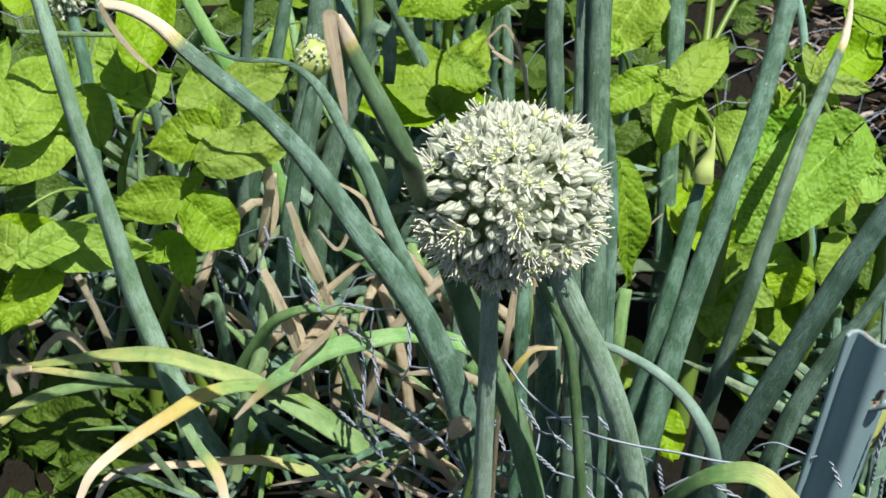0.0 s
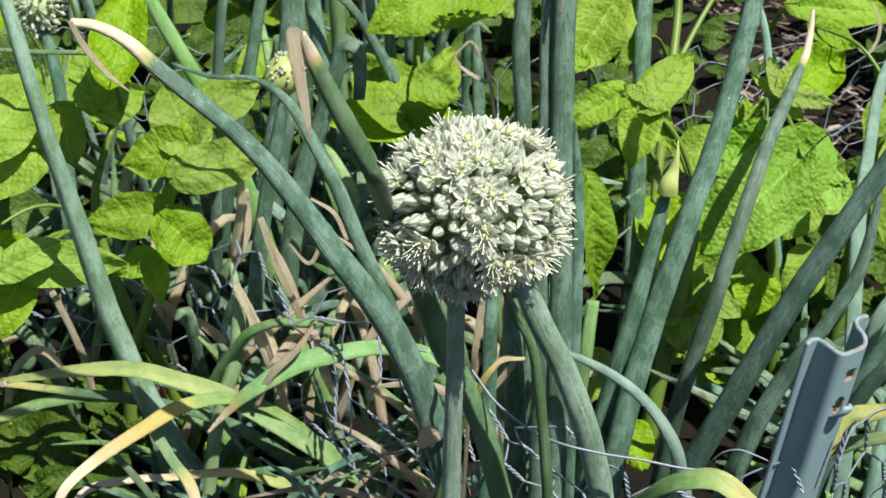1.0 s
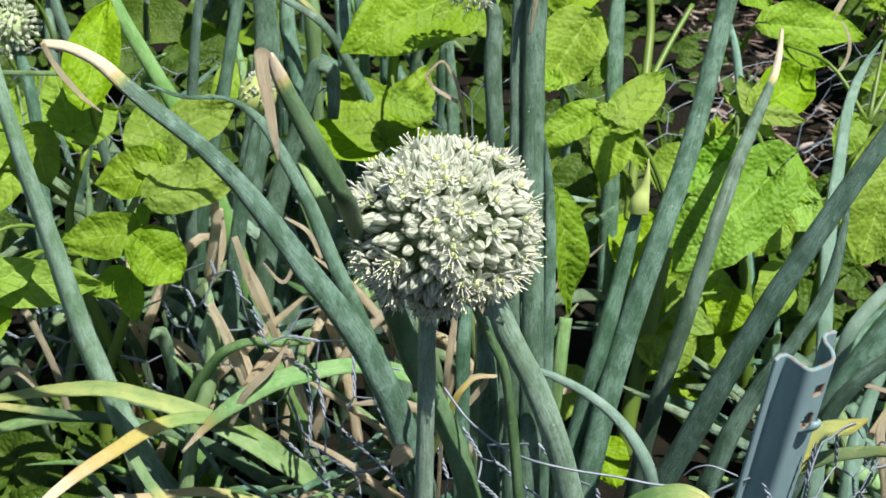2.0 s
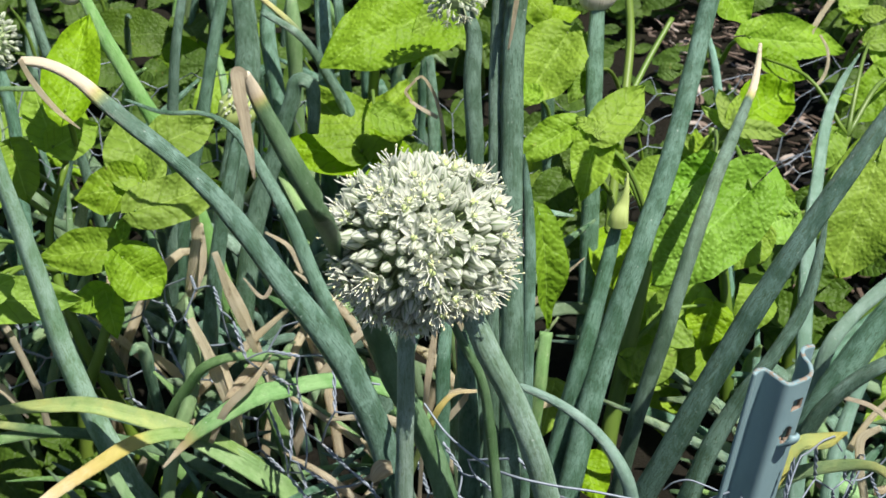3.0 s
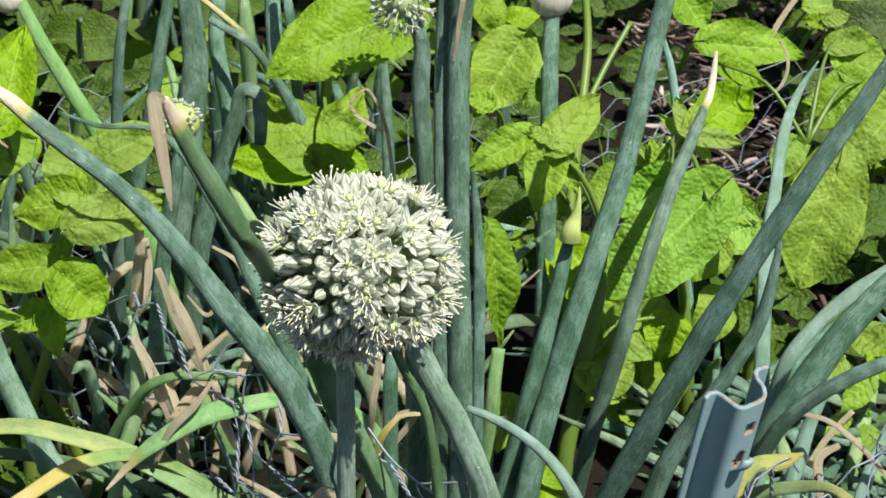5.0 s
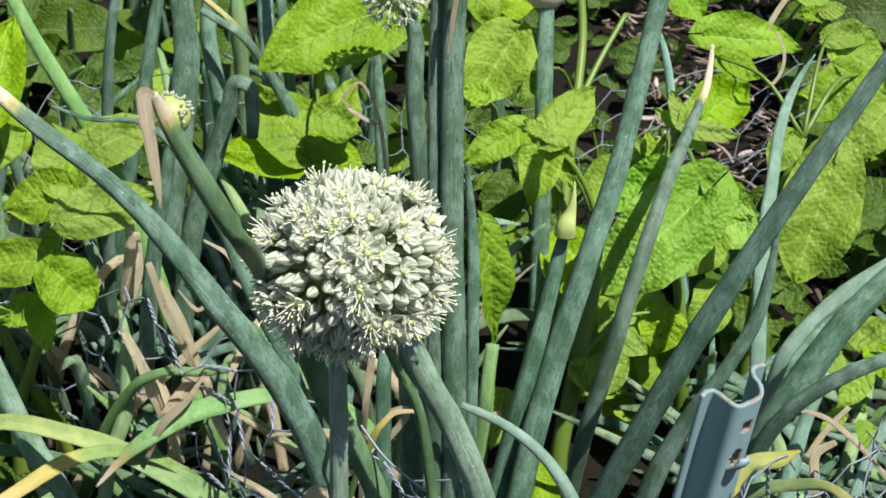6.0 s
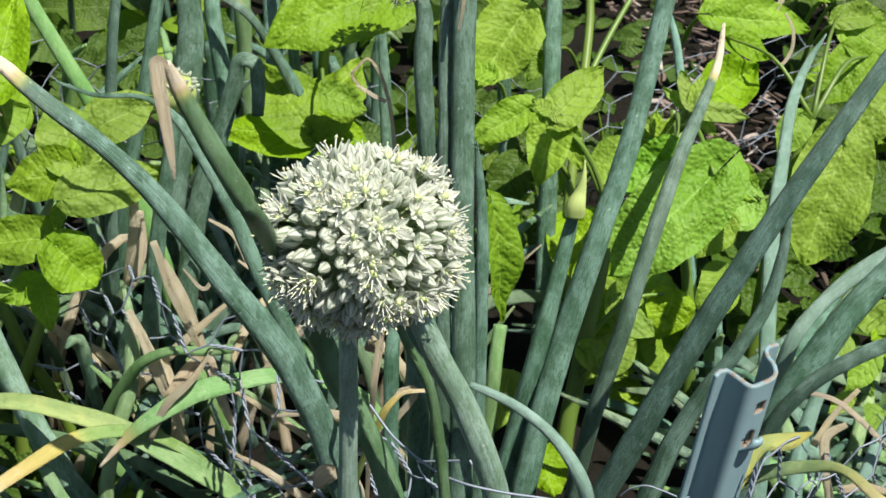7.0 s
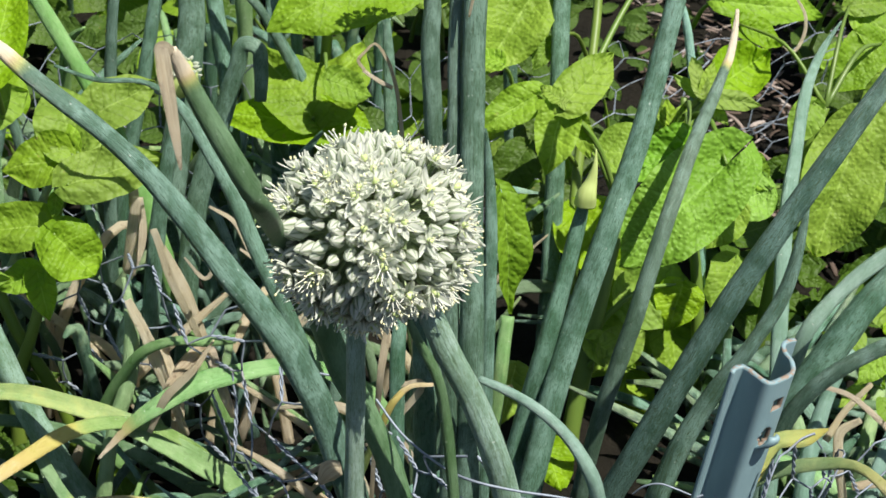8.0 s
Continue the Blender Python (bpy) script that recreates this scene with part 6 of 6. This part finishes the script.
potato_leaf(potato_east, (0.1666, 0.2814, 0.1999), (0.1673, 0.2886, 0.2069), 0.0062, root=(0.1792, 0.3004, 0.1871), seed=279, young=True, fold=0.45)
potato_leaf(potato_east, (0.1638, 0.2865, 0.1957), (0.1523, 0.2835, 0.1944), 0.0069, root=(0.1792, 0.2989, 0.1803), seed=280, young=True, fold=0.45)
potato_leaf(potato_east, (0.3069, 0.2699, 0.0817), (0.3237, 0.2433, 0.0827), 0.0284, seed=171)
potato_leaf(potato_east, (0.2956, 0.2641, 0.0506), (0.3094, 0.2342, 0.0460), 0.0216, seed=172)
potato_leaf(potato_east, (0.2216, 0.2948, 0.0983), (0.2060, 0.2646, 0.0792), 0.0294, seed=173)
potato_leaf(potato_east, (0.2840, 0.2309, 0.0889), (0.2652, 0.2136, 0.0801), 0.0163, seed=175)
potato_leaf(potato_east, (0.3003, 0.2244, 0.0805), (0.2799, 0.2058, 0.0696), 0.0170, seed=176)
potato_leaf(potato_east, (0.2806, 0.2414, 0.0640), (0.2703, 0.2496, 0.0756), 0.0140, seed=177)
potato_leaf(potato_east, (0.2971, 0.2080, 0.0544), (0.3024, 0.1881, 0.0443), 0.0150, seed=178)
potato_leaf(potato_east, (0.3124, 0.2490, 0.0794), (0.3180, 0.2215, 0.0780), 0.0208, seed=179)
potato_leaf(potato_east, (0.2889, 0.2209, 0.0532), (0.2731, 0.2076, 0.0511), 0.0117, seed=180)

# ---- the crop behind ----
def filler(seed):
    rnd = random.Random(seed)
    crop = thing("onion_row", "dense dark onion leaves crowding the bed", "onions")
    for _ in range(70):
        x, y = rnd.uniform(-0.55, 0.05), rnd.uniform(0.48, 1.15)
        if x > -0.05 and y < 0.45:
            continue
        h = rnd.uniform(0.06, 0.20)
        lean, an = rnd.uniform(0.01, 0.08), rnd.uniform(0, 6.28)
        dx, dy = math.cos(an) * lean, math.sin(an) * lean
        r = rnd.uniform(0.0025, 0.0062)
        old = 0.2 if rnd.random() < 0.15 else 0.0
        onion_leaf(crop, [(x + dx * 1.6, y + dy * 1.6, h * rnd.uniform(0.75, 1.0), r * 0.25, old), (x + dx, y + dy, h * 0.85, r * 0.8, old * 0.8), (x + dx * 0.35, y + dy * 0.35, h * 0.45, r, old * 0.4), (x, y, -0.01, r, 0)], steps=4, sides=8, wobble=0.0, mat=rnd.choice([M_ONION, M_ONION, M_STRAP]))
    low = thing("onion_litter", "tangle of low bent onion leaves under the netting", "onions")
    for k in range(430):
        zone = k % 10
        x, y = (rnd.uniform(-0.40, 0.04), rnd.uniform(0.19, 0.48)) if zone < 5 else (rnd.uniform(-0.24, 0.02), rnd.uniform(0.06, 0.20)) if zone < 7 else (rnd.uniform(0.19, 0.44), rnd.uniform(0.10, 0.28))
        if x < -0.2 and y < 0.23:
            continue
        an, ln = rnd.uniform(0, 6.28), rnd.uniform(0.03, 0.11)
        dx, dy = math.cos(an) * ln, math.sin(an) * ln * 0.5 + 0.02
        z = rnd.uniform(0.02, 0.07) if zone >= 5 else rnd.uniform(0.05, 0.14)
        dry = rnd.random() < 0.28 and zone < 7 and y < 0.30
        r, old = (rnd.uniform(0.0014, 0.0028), rnd.choice([0, 0, 1.0]) if x > -0.12 else 0) if 5 <= zone < 7 else (rnd.uniform(0.0018, 0.0036), 1.0) if dry else (rnd.uniform(0.0022, 0.0052), rnd.choice([0, 0, 0, 0, 0.15]))
        drop = rnd.uniform(-0.3, 0.4) if dry or rnd.random() < 0.85 else rnd.uniform(0.6, 1.0)
        onion_leaf(low, [(x + dx * 1.4, y + dy * 1.4, z * (1 - drop), r * 0.25, old), (x + dx, y + dy, z * (0.92 - 0.35 * drop), r * 0.9, old * 0.9), (x + dx * 0.45, y + dy * 0.45, z * 0.6, r, old * 0.7), (x, y, -0.005, r, old * 0.3)], steps=4, sides=8, wobble=0.0, flat=rnd.choice([0.3, 0.8]), mat=M_DRY if old == 1.0 else rnd.choice([M_ONION, M_ONION, M_OLIVE, M_STRAP]))


def hedge(label, count, box, seed, size, gap=None):
    rnd = random.Random(seed)
    bush = thing("potato_plant", label, "potato plant", "potato plants")
    for k in range(count):
        x, y, z = rnd.uniform(*box[0]), rnd.uniform(*box[1]), rnd.uniform(*box[2])
        if gap and gap[0] < x < gap[1] and y < gap[2]:
            continue
        an = rnd.uniform(0, 6.28)
        ln = size * rnd.uniform(0.5, 1.1)
        b = (x, y, z)
        t = (x + math.cos(an) * ln, y + math.sin(an) * ln * 0.7, z - rnd.uniform(-0.3, 0.6) * ln)
        # about two leaves in three take the green with shade painted in
        potato_leaf(bush, b, t, ln * rnd.uniform(0.55, 0.8), root=(x - math.cos(an) * 0.02, y + 0.01, max(0.0, z - 0.07)), seed=seed * 100 + k, nl=10, nw=3, mat=M_LEAF if rnd.random() < 0.35 else M_LEAF_SHADED)


filler(4)
undergrowth("low leaves in a painted-shade green covering the soil between the rows", 2500, ((-0.85, 0.95), (0.42, 1.7), (0.0, 0.06)), 0.045, 41, (0.16, 0.42, 0.95))
undergrowth("low leaves in a painted-shade green under the slanting onions", 170, ((0.24, 0.52), (0.32, 0.52), (0.0, 0.05)), 0.04, 44, (0.0, 0.0, 0.0))
undergrowth("low leaves in a painted-shade green at the bed's west foot", 130, ((-0.44, -0.18), (0.02, 0.26), (0.0, 0.03)), 0.04, 45, (0.0, 0.0, 0.0))
undergrowth("sparse seedlings in a painted-shade green on the bare soil", 70, ((0.13, 0.31), (0.62, 1.0), (0.0, 0.03)), 0.03, 43, (0.25, 0.36, 0.72))
hedge("leafy potato plant in the row behind", 190, ((0.05, 0.80), (0.66, 1.35), (0.02, 0.22)), 31, 0.07, gap=(0.12, 0.40, 1.15))
hedge("leafy potato plant further back", 95, ((-0.75, 0.15), (0.75, 1.6), (0.02, 0.24)), 32, 0.075)
hedge("leafy potato plant at the bed's west end", 60, ((-0.65, -0.28), (0.30, 0.9), (0.03, 0.15)), 33, 0.06)
hedge("low potato leaves under the stalks", 70, ((0.03, 0.5), (0.36, 0.62), (0.02, 0.10)), 34, 0.06, gap=(0.19, 0.36, 0.9))
hedge("low dark potato leaves between the onions", 30, ((-0.5, 0.1), (0.45, 1.2), (0.02, 0.10)), 36, 0.06)
hedge("leafy potato plant at the far end of the bed", 120, ((-0.9, 1.1), (1.4, 2.1), (0.04, 0.32)), 35, 0.09)

# ---- fence ----
u_post((0.1367, 0.0081, 0.2352), (0.1142, 0.0000, 0.9935), [(0.0000, 0.0000), (0.0025, 0.0034), (0.0055, 0.0046), (0.0094, 0.0003), (0.0142, -0.0053), (0.0203, -0.0023), (0.0268, 0.0035), (0.0282, 0.0108), (0.0270, 0.0180), (0.0278, 0.0222), (0.0303, 0.0250), (0.0343, 0.0267)], [(0.0135, 0.0030, 31), (0.0300, 0.0042, 30)])
netting("grey galvanised hexagonal wire netting sagging through the onions", [(-0.3033, 0.2850, 0.1150), (-0.2313, 0.2650, 0.1300), (-0.1659, 0.2400, 0.1480), (-0.1050, 0.2000, 0.1660), (-0.0600, 0.1450, 0.1700), (-0.0145, 0.0950, 0.1590), (0.0291, 0.0620, 0.1532), (0.0745, 0.0253, 0.1567), (0.1253, 0.0050, 0.1763), (0.1443, -0.0067, 0.1790)], [(-0.3033, 0.2650, -0.0200), (-0.2313, 0.2450, -0.0200), (-0.1659, 0.2200, -0.0200), (-0.1050, 0.1800, -0.0200), (-0.0600, 0.1250, -0.0200), (-0.0145, 0.0750, -0.0200), (0.0291, 0.0420, -0.0200), (0.0745, 0.0053, -0.0200), (0.1253, -0.0150, -0.0200), (0.1443, -0.0267, -0.0200)], 0.030, 0.15, 2, 0.022, r=0.0006, turn=0.75)
netting("crumpled grey wire netting beside the post", [(0.1549, 0.0060, 0.2008), (0.1913, 0.0463, 0.1639), (0.2342, 0.0891, 0.1318), (0.2805, 0.1230, 0.1383), (0.3230, 0.1598, 0.1492)], [(0.1549, 0.0060, -0.0200), (0.1913, 0.0463, -0.0200), (0.2342, 0.0891, -0.0200), (0.2805, 0.1230, -0.0200), (0.3230, 0.1598, -0.0200)], 0.026, 0.14, 3, 0.020, turn=0.4)
netting("grey wire netting along the back of the bed", [(-0.62, 0.40, 0.20), (-0.3, 0.42, 0.21), (0.0, 0.46, 0.15), (0.3, 0.56, 0.13), (0.75, 0.62, 0.15)], [(-0.62, 0.40, 0), (-0.3, 0.42, 0), (0.0, 0.46, 0), (0.3, 0.56, 0), (0.75, 0.62, 0)], 0.030, 0.16, 6, 0.022, r=0.0004, rough=2)
loose_wire("long loose strand of grey wire across the stalks", [(-0.0080, 0.0450, 0.1940), (0.0020, 0.0350, 0.1840), (0.0150, 0.0200, 0.1810), (0.0320, -0.0040, 0.1890), (0.0490, -0.0080, 0.1870), (0.0660, -0.0100, 0.1850), (0.0830, -0.0120, 0.1820), (0.0990, -0.0100, 0.1780)], 0.0006)
loose_wire("short loose end of grey wire by the post", [(0.1010, 0.0040, 0.1730), (0.1050, 0.0020, 0.1790), (0.1110, -0.0000, 0.1820), (0.1170, -0.0020, 0.1810), (0.1240, -0.0030, 0.1780)])
